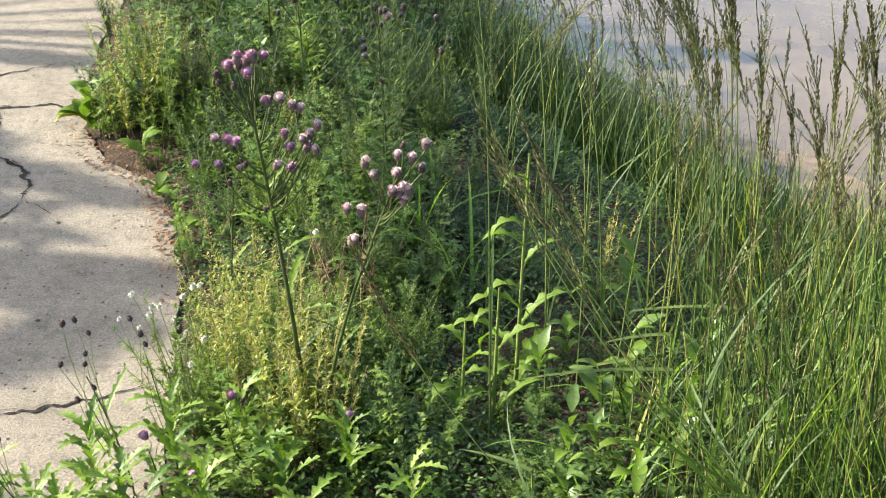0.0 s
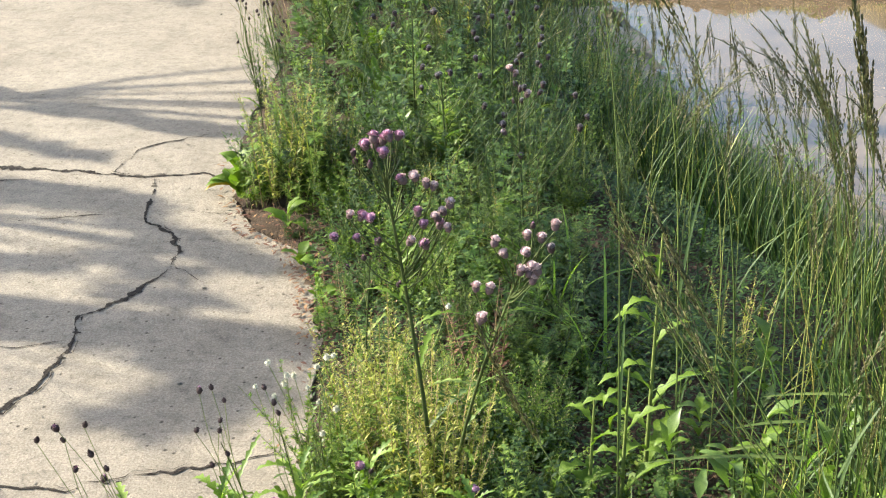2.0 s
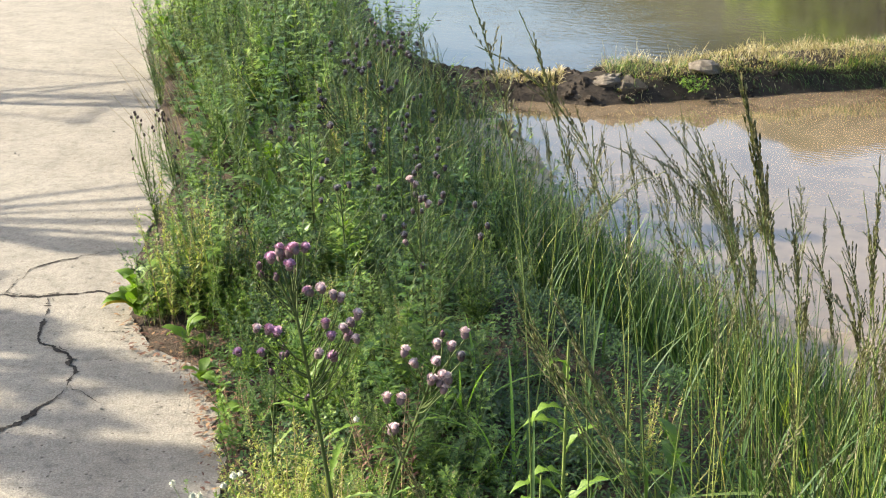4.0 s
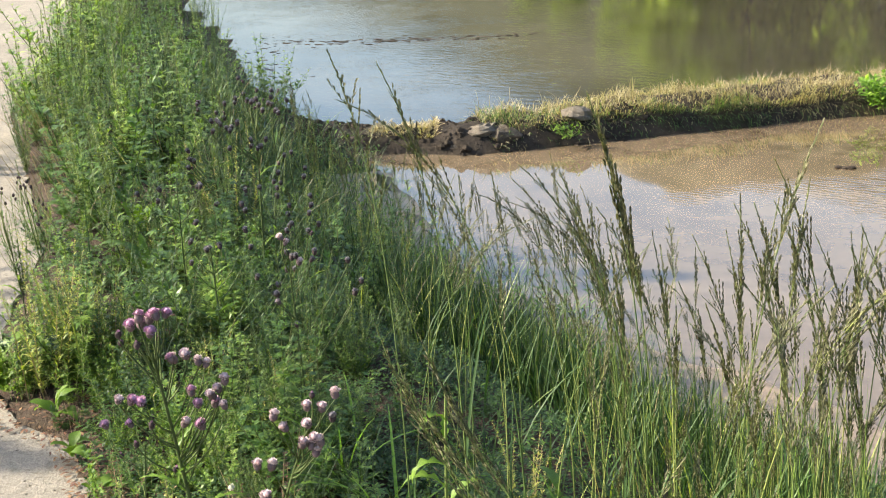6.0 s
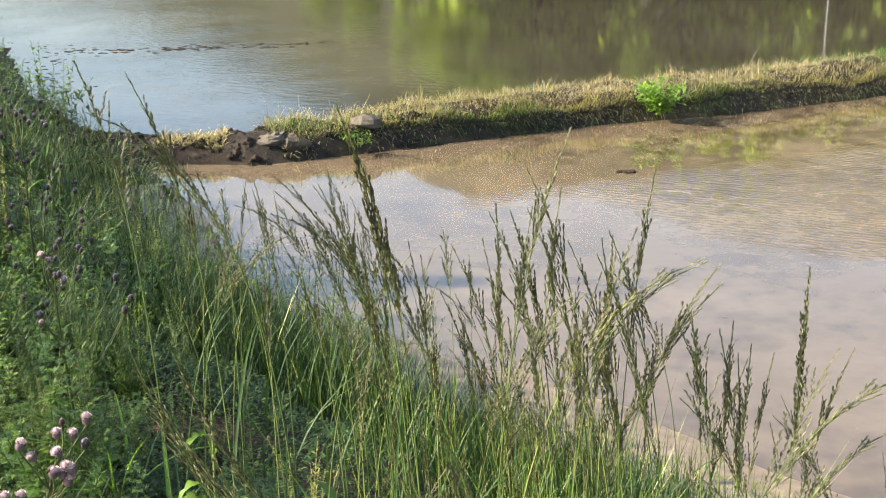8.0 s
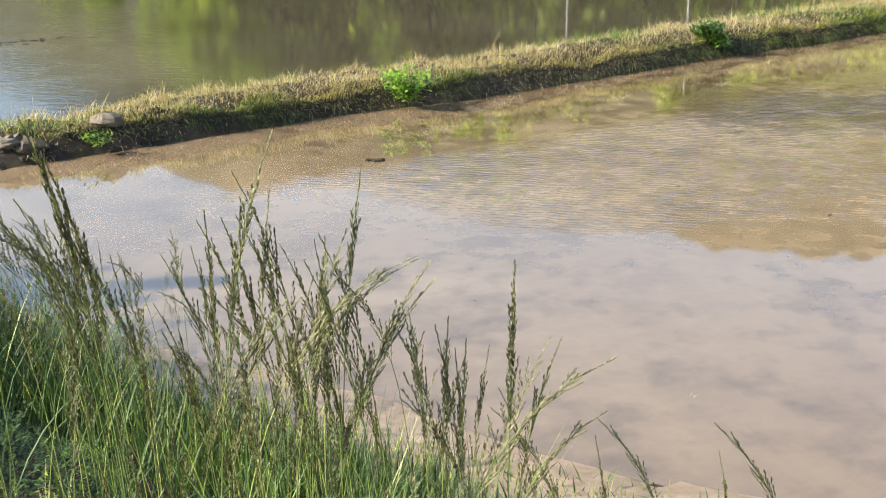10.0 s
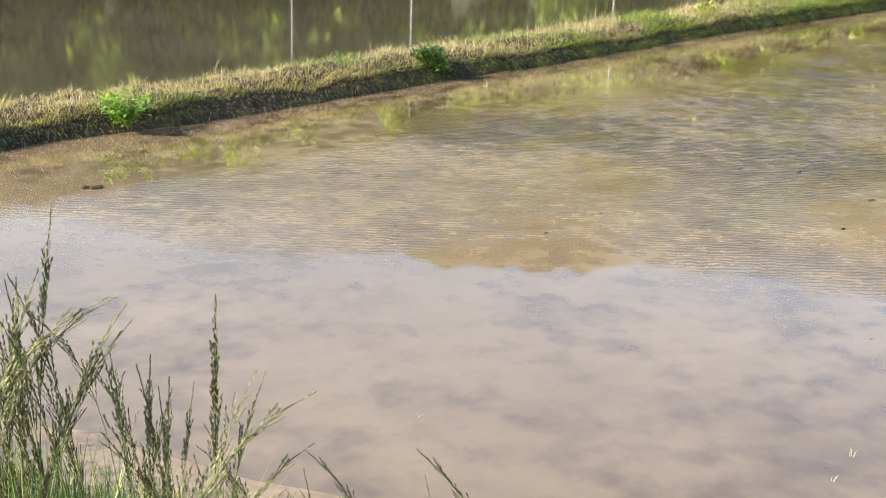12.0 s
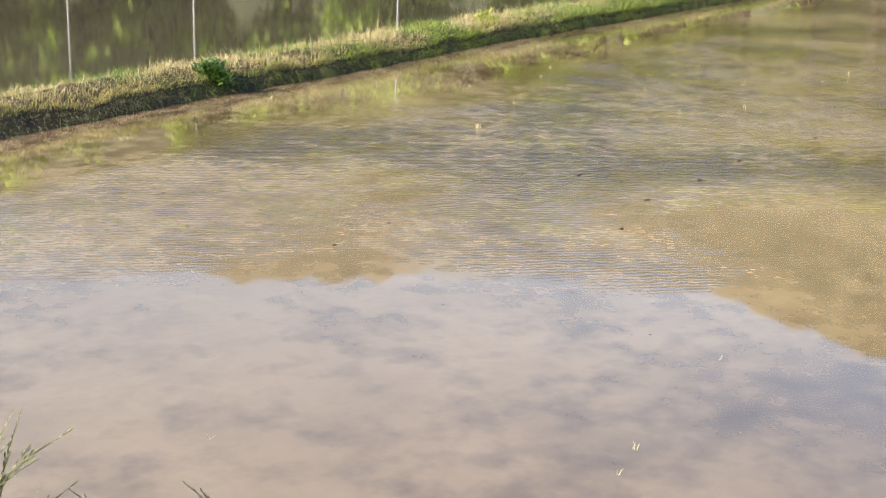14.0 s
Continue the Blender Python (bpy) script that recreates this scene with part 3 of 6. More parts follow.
# ---- tall seeding grass ----
def seeding_stalk(seed, bend, dense=1.0, open_head=0.25, wide=0.045):
    """Meshes of a culm, its seed head and two leaves, one metre tall; and where its tip is."""
    rnd = random.Random(seed)
    path, at_ = [np.zeros(3)], np.zeros(3)
    for k in range(20):
        at_ = at_ + direction(0.0, math.pi / 2 - 0.02 - 0.06 * bend - 1.5 * bend * ((k + 0.5) / 20) ** 4) / 20
        path.append(at_)
    stem, head, leaves = Geo(), Geo(), []
    tube(stem, path, 0.0017, 0.0006, 4)

    def along(t):
        return np.array([np.interp(t, np.linspace(0, 1, 21), [q[j] for q in path]) for j in range(3)])

    base, az, el, ln = [], [], [], []

    def spikelet(p, d, size):
        a, e = math.atan2(d[1], d[0]), math.asin(max(-1, min(1, d[2])))
        base.append(p), az.append(a + rnd.uniform(-0.35, 0.35)), el.append(e + rnd.uniform(-0.16, 0.16)), ln.append(size)

    # loose spike: short rising branches, fewer and shorter towards the tip, each with pointed spikelets set apart
    nodes = int(9 + 3 * dense)
    for k in range(nodes):
        u = 0.75 + 0.2 * k / nodes + rnd.uniform(-0.006, 0.006)
        p = along(u)
        axis = along(min(1.0, u + 0.05)) - along(u - 0.02)
        axis = axis / (np.linalg.norm(axis) + 1e-9)
        for j in range(1 + int(rnd.random() < 0.55 + 0.3 * dense)):
            a = k * 2.6 + j * 2.9 + rnd.uniform(-0.5, 0.5)
            d = axis + np.array((math.cos(a), math.sin(a), -0.15 * open_head)) * (0.07 + 0.75 * open_head) * rnd.uniform(0.6, 1.3)
            d = d / np.linalg.norm(d)
            reach = (0.55 * wide * (1 - 0.8 * k / nodes) + 0.012) * rnd.uniform(0.55, 1.3)
            q1, q2 = p + d * reach * 0.5, p + d * reach + np.array((0, 0, -0.12 * open_head * reach))
            tube(head, [p, q1, q2], 0.0004, 0.00025, 3, 1)
            steps = max(2, int(reach / 0.0052))
            for q in range(steps):
                t = (q + 1) / steps
                if t > 0.2 or steps < 3:
                    s_ = 1 if q % 2 else -1
                    side = np.cross(d, (0, 0, 1))
                    side = side / (np.linalg.norm(side) + 1e-9)
                    e = d + 0.2 * s_ * side
                    spikelet(p + d * reach * t, e / np.linalg.norm(e), rnd.uniform(0.008, 0.012))
    n = int(26 + 12 * dense)
    for k in range(n):
        u = 0.85 + 0.15 * k / n
        d = along(min(1.0, u + 0.02)) - along(u - 0.03)
        d = d / (np.linalg.norm(d) + 1e-9)
        a = k * 2.4
        e = d + 0.2 * (1.15 - k / n) * np.array((math.cos(a), math.sin(a), 0.0))
        spikelet(along(u), e / np.linalg.norm(e), rnd.uniform(0.008, 0.012) * (1.15 - 0.3 * k / n))
    base, az, el, ln = np.array(base), np.array(az), np.array(el), np.array(ln)
    plump = 0.2 + 0.06 * dense
    grow(head, base, az, el, ln, ln * plump, 0.1, 2, 0, [1.0, 0.7])
    grow(head, base, az + 0.25, el + 0.16, ln * 0.85, ln * plump * 0.8, 0.15, 1)
    # the same body seen from the side
    grow(head, base + (0, 0, 0.0006), az - 0.25, el - 0.14, ln * 0.95, ln * plump * 0.8, -0.25, 1)
    for k in range(2):
        leaf = Geo()
        h = rnd.uniform(0.1, 0.45)
        p = along(h)
        blade(leaf, p, rnd.uniform(0, 6.28), rnd.uniform(1.0, 1.3), rnd.uniform(0.2, 0.35), 0.006, rnd.uniform(0.6, 1.8), 5, 0, 0.15)
        leaves.append(leaf.mesh("leaf", GRASS))
    return stem.mesh("stem", CULM), head.mesh("seed_head", [SEED, CULM]), leaves, path[-1]


STALKS = [seeding_stalk(11, 0.15, 0.6, 0.1, 0.08), seeding_stalk(12, 0.3, 0.7, 0.16, 0.09), seeding_stalk(13, 0.55, 0.7, 0.2, 0.10), seeding_stalk(14, 0.22, 1.6, 0.08, 0.09), seeding_stalk(15, 0.8, 0.5, 0.3, 0.11), seeding_stalk(16, 0.5, 0.5, 0.5, 0.12)]
STALK_THINGS = []
for k, (a, b, c, _) in enumerate(STALKS):
    label = ["upright green grass stalk with a brownish seed head", "tall grass stalk with a slender brown seed head", "nodding grass stalk with a drooping seed head", "stout grass stalk with a dense dark seed head", "bent grass stalk with a loose hanging seed head", "grass stalk with an open airy seed head"][k]
    t = thing("tall_grass", label, "grass", group="tall grass on the paddy bank")
    part("stem", a, t), part("seed_head", b, t, "brown feathery seed head")
    for m in c:
        part("leaf", m, t)
    STALK_THINGS.append(t)
used = set()


def stalk_to(kind, tip, turn):
    """A stalk whose tip is at that place, its foot in the bank."""
    top = STALKS[kind][3]
    size = 0.9
    for _ in range(6):
        x = tip[0] - size * (top[0] * math.cos(turn) - top[1] * math.sin(turn))
        y = tip[1] - size * (top[0] * math.sin(turn) + top[1] * math.cos(turn))
        z = float(ground_z(x, y)) - 0.01
        size = min(1.45, (tip[2] - z) / top[2])
    m = Matrix.Translation((x, y, z)) @ Matrix.Rotation(turn, 4, "Z") @ Matrix.Scale(size, 4)
    if kind in used:
        return copy_thing(STALK_THINGS[kind], m @ Matrix.Scale(1 / STALK_THINGS[kind].scale[0], 4))
    used.add(kind)
    STALK_THINGS[kind].matrix_world = m


def polar(az, d, z):
    """A place by compass degrees and metres from where the camera stands at half time."""
    return (0.25 + d * math.sin(radians(az)), 0.04 + d * math.cos(radians(az)), z)


# stalks that stand out against the water: tip, kind, and the way it nods in degrees
for x, y, z, kind, turn in [
    (0.76, 1.70, 1.10, 1, 20), (0.72, 1.78, 1.03, 1, 170), (0.87, 1.66, 1.05, 0, 30), (0.83, 1.76, 0.92, 0, 120), (0.84, 1.74, 0.93, 0, 60), (0.91, 1.58, 0.94, 4, -10),
    (0.96, 1.62, 0.89, 2, 0), (0.44, 1.70, 1.15, 3, 160), (0.37, 1.92, 1.00, 2, 175), (0.44, 1.98, 0.97, 1, 165), (0.67, 1.80, 0.96, 1, 170), (0.63, 1.88, 0.89, 1, 165),
    (0.66, 1.80, 0.92, 0, 150), (0.98, 1.62, 0.83, 1, 60), (0.58, 1.96, 0.85, 5, 0), (0.77, 1.70, 0.86, 2, 5), (0.95, 1.70, 0.82, 1, 90), (1.03, 1.67, 0.75, 1, 20),
    (0.37, 2.96, 0.74, 0, 40), (0.32, 2.96, 0.72, 1, 20), (0.23, 3.10, 0.70, 0, 120), (0.26, 2.82, 0.71, 1, 160), (0.37, 2.68, 0.71, 2, 20), (0.43, 2.68, 0.71, 5, 0),
    (0.65, 2.09, 0.72, 5, 10), (0.80, 1.77, 0.76, 0, 90), (0.84, 1.74, 0.83, 1, 70), (0.16, 2.06, 1.14, 1, 165), (0.08, 2.13, 1.15, 5, 120), (0.09, 2.13, 1.07, 4, 170),
    (0.72, 1.87, 0.94, 3, 160), (0.73, 1.78, 0.97, 0, 30), (0.77, 1.77, 1.00, 0, 40), (0.47, 1.77, 1.08, 3, 160), (0.45, 2.12, 0.86, 2, 160), (0.43, 2.27, 0.81, 4, 0),
    (0.49, 2.12, 0.83, 1, 150), (0.54, 1.98, 0.81, 0, 90), (0.85, 1.67, 0.96, 5, 40), (0.95, 1.61, 0.92, 2, 15), (0.99, 1.58, 0.81, 1, 60), (1.07, 1.45, 0.85, 1, 10),
    (0.91, 1.62, 0.86, 5, 90), (1.13, 1.43, 0.74, 4, 0), (1.12, 1.44, 0.70, 0, 120), (1.03, 1.56, 0.74, 1, 150), (0.85, 1.78, 0.82, 1, 160), (0.80, 1.73, 0.85, 2, 0),
    (0.91, 1.69, 0.74, 2, 10), (0.94, 1.63, 0.92, 4, -5), (0.91, 1.65, 0.82, 1, 160), (0.96, 1.62, 0.82, 1, 100), (1.03, 1.59, 0.79, 0, 20), (0.99, 1.62, 0.78, 0, 90),
    (1.10, 1.54, 0.81, 5, 20), (0.89, 1.58, 0.74, 2, 165), (1.01, 1.54, 0.72, 2, 160), (0.77, 1.69, 0.85, 1, 150), (0.72, 1.77, 0.97, 1, 160), (0.69, 1.84, 0.96, 0, 90),
    (0.81, 1.67, 0.96, 1, 140), (1.02, 1.49, 0.95, 3, 60), (1.04, 1.26, 0.90, 4, -10), (1.17, 1.24, 0.80, 2, 150), (1.14, 1.47, 0.71, 2, 150), (1.25, 1.34, 0.70, 0, 140),
]:
    stalk_to(kind, (x, y, z), radians(turn))
# arching stalks with open heads at the far side of the stand
for k, (x, y, z) in enumerate(((0.24, 2.46, 0.85), (0.30, 2.36, 0.87), (0.36, 2.36, 0.88), (0.38, 2.25, 0.85), (0.39, 2.25, 0.89), (0.45, 2.15, 0.92), (0.36, 2.25, 0.78), (0.39, 2.15, 0.83), (0.41, 2.15, 0.77), (0.32, 2.36, 0.84), (0.51, 2.04, 0.89), (0.59, 1.92, 0.86), (0.48, 2.04, 0.80), (0.43, 2.15, 0.74), (0.62, 1.92, 0.80), (0.63, 1.91, 0.74), (0.49, 2.04, 0.72))):
    stalk_to((2, 5, 1, 4, 2, 5)[k % 6], (x, y, z), radians(150 + 60 * math.sin(5 * k)))


# the rest of the stand
def bearing(x, y):
    return np.degrees(np.arctan2(x - 0.25, y - 0.04)), np.hypot(x - 0.25, y - 0.04)


rnd = random.Random(5)
for k in range(125):
    az = rnd.choice((rnd.uniform(9, 33), rnd.gauss(11.5, 1.6), rnd.gauss(16.5, 2), rnd.gauss(23, 2), rnd.gauss(28, 1.5)))
    d = rnd.uniform(1.5, 2.4) if az > 6 else rnd.uniform(1.9, 3.0)
    drop = rnd.uniform(22.0, 32.0) + 0.34 * max(0.0, az - 15) + 0.5 * max(0.0, 7 - az)
    stalk_to(rnd.choice((0, 0, 0, 1, 1, 1, 2, 3, 5)), polar(az, d, 1.475 - d * math.tan(radians(drop))), rnd.gauss(radians(100), 1.4))
for k in range(22):
    az = rnd.choice((rnd.gauss(9.5, 1.4), rnd.gauss(15.5, 1.5), rnd.gauss(19.5, 1.2)))
    d = rnd.uniform(1.5, 2.0)
    drop = rnd.uniform(16.5, 22.5) + 0.32 * max(0.0, az - 16)
    stalk_to(rnd.choice((0, 0, 1, 1, 1, 2, 3)), polar(az, d, 1.475 - d * math.tan(radians(drop))), rnd.gauss(radians(120), 1.2))
# smaller stalks along the bank further on
for p in scatter(RNG, 900, -0.4, 1.2, 4.0, 8.6, lambda e, s, x, y: (e > 0.7) & (s > 0.25))[:90]:
    m = Matrix.Translation((p[0], p[1], p[2] - 0.01)) @ Matrix.Rotation(rnd.gauss(radians(170), 1.0), 4, "Z") @ Matrix.Scale(rnd.uniform(0.45, 0.75), 4)
    copy_thing(STALK_THINGS[rnd.choice((0, 0, 1, 2, 5))], m)

# drooping stalks over the shaded foot of the stand
for p in scatter(RNG, 900, 0.45, 1.0, 2.2, 3.6, lambda e, s, x, y: (e > 0.85) & (s > 0.4))[:30]:
    m = Matrix.Translation((p[0], p[1], p[2] - 0.01)) @ Matrix.Rotation(rnd.gauss(radians(175), 0.9), 4, "Z") @ Matrix.Scale(rnd.uniform(0.5, 0.8), 4)
    copy_thing(STALK_THINGS[rnd.choice((2, 4, 2, 1))], m)



# stalks bent over sideways by their heads
def lean_stalk(kind, foot, tip):
    way, top = Vector(tip) - Vector(foot), Vector(STALKS[kind][3])
    m = Matrix.Translation(foot) @ top.rotation_difference(way).to_matrix().to_4x4() @ Matrix.Scale(way.length / top.length, 4)
    copy_thing(STALK_THINGS[kind], m @ Matrix.Scale(1 / STALK_THINGS[kind].scale[0], 4))


LEANING = (
    (3, (0.48, 1.39, -0.01), (-0.006, 1.421, 0.744)), (1, (0.76, 1.40, 0.0), (0.169, 1.76, 0.774)), (0, (0.83, 1.31, 0.0), (0.186, 1.71, 0.742)),
    (1, (0.75, 1.58, -0.01), (0.144, 1.81, 0.794)), (1, (0.76, 1.42, 0.0), (0.242, 1.657, 0.726)), (3, (0.82, 1.35, 0.0), (0.206, 1.759, 0.797)),
)
for kind, foot, tip in LEANING:
    lean_stalk(kind, foot, tip)

# long leaf blades between the stalks
n = 430
az, d = np.radians(np.where(RNG.random(n) < 0.6, RNG.normal(17.5, 3.5, n), RNG.uniform(10, 28, n))), RNG.uniform(1.5, 2.3, n)
x, y = 0.25 + d * np.sin(az), 0.04 + d * np.cos(az)
foot = np.stack([x, y, ground_z(x, y) - 0.01], -1)
top = 1.475 - d * np.tan(np.radians(RNG.uniform(23.5, 34, n) + 0.4 * np.maximum(0, np.degrees(az) - 18)))
h = np.clip(top - foot[:, 2], 0.15, 0.95) * 1.05
single("grass", blades("long_blades", foot, h, 0.1, RNG.uniform(0.0022, 0.0048, n), [GRASS, HERB, GRASS_DRY], [(0, 0.55), (0.55, 0.95), (0.95, 1.01)], RNG, (math.pi * 0.95, 0.3), (0.1, 0.9)), "long thin green blades among the seeding stalks", "grass", "stuff")

# fresh short blades at the sunny end of the stand
n = 420
az, d = np.radians(RNG.uniform(20, 34, n)), RNG.uniform(1.35, 1.9, n)
x, y = 0.25 + d * np.sin(az), 0.04 + d * np.cos(az)
foot = np.stack([x, y, ground_z(x, y) - 0.01], -1)
h = np.clip(1.475 - d * np.tan(np.radians(RNG.uniform(29, 40, n))) - foot[:, 2], 0.12, 0.6) * 1.05
single("grass", blades("fresh_blades", foot, h, 0.16, RNG.uniform(0.003, 0.006, n), [HERB, HERB_PALE], [(0, 0.75), (0.75, 1.01)], RNG, (math.pi * 0.95, 0.3), (0.1, 0.9)), "fresh bright green blades in the sunlit grass", "grass", "stuff")

# grass blades of the bank
tall = scatter(RNG, 22000, 0.0, 2.3, 1.2, 6.8, lambda e, s, x, y: (bearing(x, y)[0] < 27.5 - 2.5 * (bearing(x, y)[1] - 2)) & (s > 0.27) & (RNG.random(len(x)) < smooth(0.0, 0.3, e - np.interp(y, [1.0, 1.6, 2.0, 3.2, 4.2, 6.0], [0.5, 0.82, 1.12, 1.1, 0.85, 0.7])) * smooth(0.2, 0.55, s) * 0.85))
h = RNG.uniform(0.12, 0.4, len(tall)) * (0.65 + 0.5 * smooth(0.3, 0.9, -far_from(SHORE, tall[:, 0], tall[:, 1])))
single("grass", blades("tall_grass_stand", tall, h, 0.13, RNG.uniform(0.0022, 0.005, len(tall)), [GRASS, GRASS_DRY, HERB_PALE], [(0, 0.94), (0.94, 0.955), (0.955, 1.01)], RNG, (math.pi * 0.95, 0.25), (0.05, 0.8)), "dense green grass on the paddy bank", "grass", "stuff")
bare = scatter(RNG, 16000, -0.6, 4.5, -1.2, 2.6, lambda e, s, x, y: (e > 0.06) & (s > 0.05) & (bearing(x, y)[0] > 5))
single("bank_grass", blades("bank_grass", bare, RNG.uniform(0.05, 0.2, len(bare)), 0.45, RNG.uniform(0.003, 0.007, len(bare)), [GRASS, HERB_PALE], [(0, 0.75), (0.75, 1.01)], RNG), "short green grass on the bank beside the road", "grass", "stuff")
low = scatter(RNG, 46000, -0.9, 3.0, 1.7, 9.6, lambda e, s, x, y: (e > np.interp(y, [1.7, 3.2, 4.4], [1.1, 1.05, 0.5])) & (s > 0.05) & (s < 0.9) & (bearing(x, y)[0] < 38))
h = RNG.uniform(0.05, 0.2, len(low)) * (0.5 + 0.8 * smooth(0.15, 0.6, -far_from(SHORE, low[:, 0], low[:, 1])))
single("short_grass", blades("short_bank_grass", low, h, 0.5, RNG.uniform(0.003, 0.007, len(low)), [GRASS, HERB_PALE], [(0, 0.6), (0.6, 1.01)], RNG), "short bright green grass along the muddy shore", "grass", "stuff")
mid = scatter(RNG, 21000, -2.8, 0.9, 2.2, 11.5, lambda e, s, x, y: (e > 0.12) & (s > 0.1) & (RNG.random(len(x)) < (0.1 + 0.45 * smooth(0.7, 1.2, e)) * (0.25 + 0.75 * smooth(3.0, 4.6, y))))
h = RNG.uniform(0.15, 0.45, len(mid))
single("verge_grass", blades("verge_grass", mid, h, 0.3, RNG.uniform(0.004, 0.007, len(mid)), [GRASS, GRASS_DRY], [(0, 0.96), (0.96, 1.01)], RNG, (0.1, 0.4)), "green and straw-coloured grass among the verge weeds", "grass", "stuff")


# ---- thistles ----
def lobes(n):
    return lambda t: (0.25 + 0.75 * ((n * t) % 1.0)) * (0.35 + 1.3 * t) * (1 - t) ** 0.6 if t < 1 else 0


def thistle_leaf(length, width, droop, mat):
    g = Geo()
    blade(g, (0, 0, 0), 0.0, 0.75, length, width, droop, 20, 0, 0.22, lobes(5))
    return g.mesh("leaf", mat)


def flower_head(size, tuft_mat, bulb_mat, fluff, seed, closed=False):
    """Bulb of overlapping bracts, and the tuft of florets on it."""
    rnd = np.random.default_rng(seed)
    b = Geo()
    lump(b, (0, 0, 0.5 * size), (0.42 * size, 0.42 * size, 0.52 * size), 0, 9, 6, 0.05)
    n = 40
    a, u = rnd.uniform(0, 6.28, n), rnd.uniform(0.1, 0.85, n)
    r = 0.42 * size * np.sqrt(np.clip(1 - ((u - 0.5) / 0.52) ** 2, 0.05, 1))
    grow(b, np.stack([r * np.cos(a), r * np.sin(a), u * size], -1), a, np.full(n, 1.1), np.full(n, 0.26 * size), np.full(n, 0.13 * size), -0.3)
    t = Geo()
    if not closed and fluff > 0.8:
        lump(t, (0, 0, 0.92 * size), (0.36 * size, 0.36 * size, 0.32 * size), 0, 10, 7, 0.03)
    n = 230 if not closed else 60
    a, q = rnd.uniform(0, 6.28, n), np.sqrt(rnd.uniform(0, 1, n))
    wide = 0.38 if not closed else 0.2
    el = math.pi / 2 - q * fluff * 0.75
    base = np.stack([wide * size * q * np.cos(a), wide * size * q * np.sin(a), (0.98 - 0.28 * q * q) * size], -1)
    grow(t, base, a, el, rnd.uniform(0.22, 0.42, n) * size * (0.8 if closed else 1), np.full(n, 0.09 * size), 0.15, 2, 0, [0.9, 1.0])
    return b.mesh("bulb", bulb_mat), t.mesh("floret_tuft", tuft_mat)


HEADS = {
    "pink": [flower_head(0.0158, PINK, BRACT, 1.35, k) for k in range(3)],
    "faded": [flower_head(0.015, PALE_PINK, BRACT, 1.0, 10 + k) for k in range(3)],
    "grey": [flower_head(0.015, GREY_HEAD, DARK_BUD, 0.9, 20 + k) for k in range(2)],
    "bud": [flower_head(0.0112, PINK, DARK_BUD, 0.3, 30, True)],
    "dark": [flower_head(0.0098, DARK_BUD, DARK_BUD, 0.4, 40, True)],
}
HEAD_LABEL = {"pink": "pink-purple thistle flower head", "faded": "fading pale pink flower head", "grey": "dull grey-violet flower head", "bud": "closed dark bud with a pink tip", "dark": "dried dark brown seed bud"}


def smooth_path(a, b, n, sag, rnd):
    a, b = np.array(a, float), np.array(b, float)
    k = np.array((rnd.uniform(-1, 1), rnd.uniform(-1, 1), 0.0)) * sag
    out = []
    for t in np.linspace(0, 1, n + 1):
        # leaves the stem steeply and curls up under the head
        p = a + (b - a) * np.array((t ** 0.75, t ** 0.75, t)) + k * math.sin(math.pi * t)
        out.append(p)
    return out


LEAF_MESHES = [thistle_leaf(1.0, 0.26, d, m) for d, m in ((0.9, HERB), (1.3, BROAD), (0.5, HERB))]


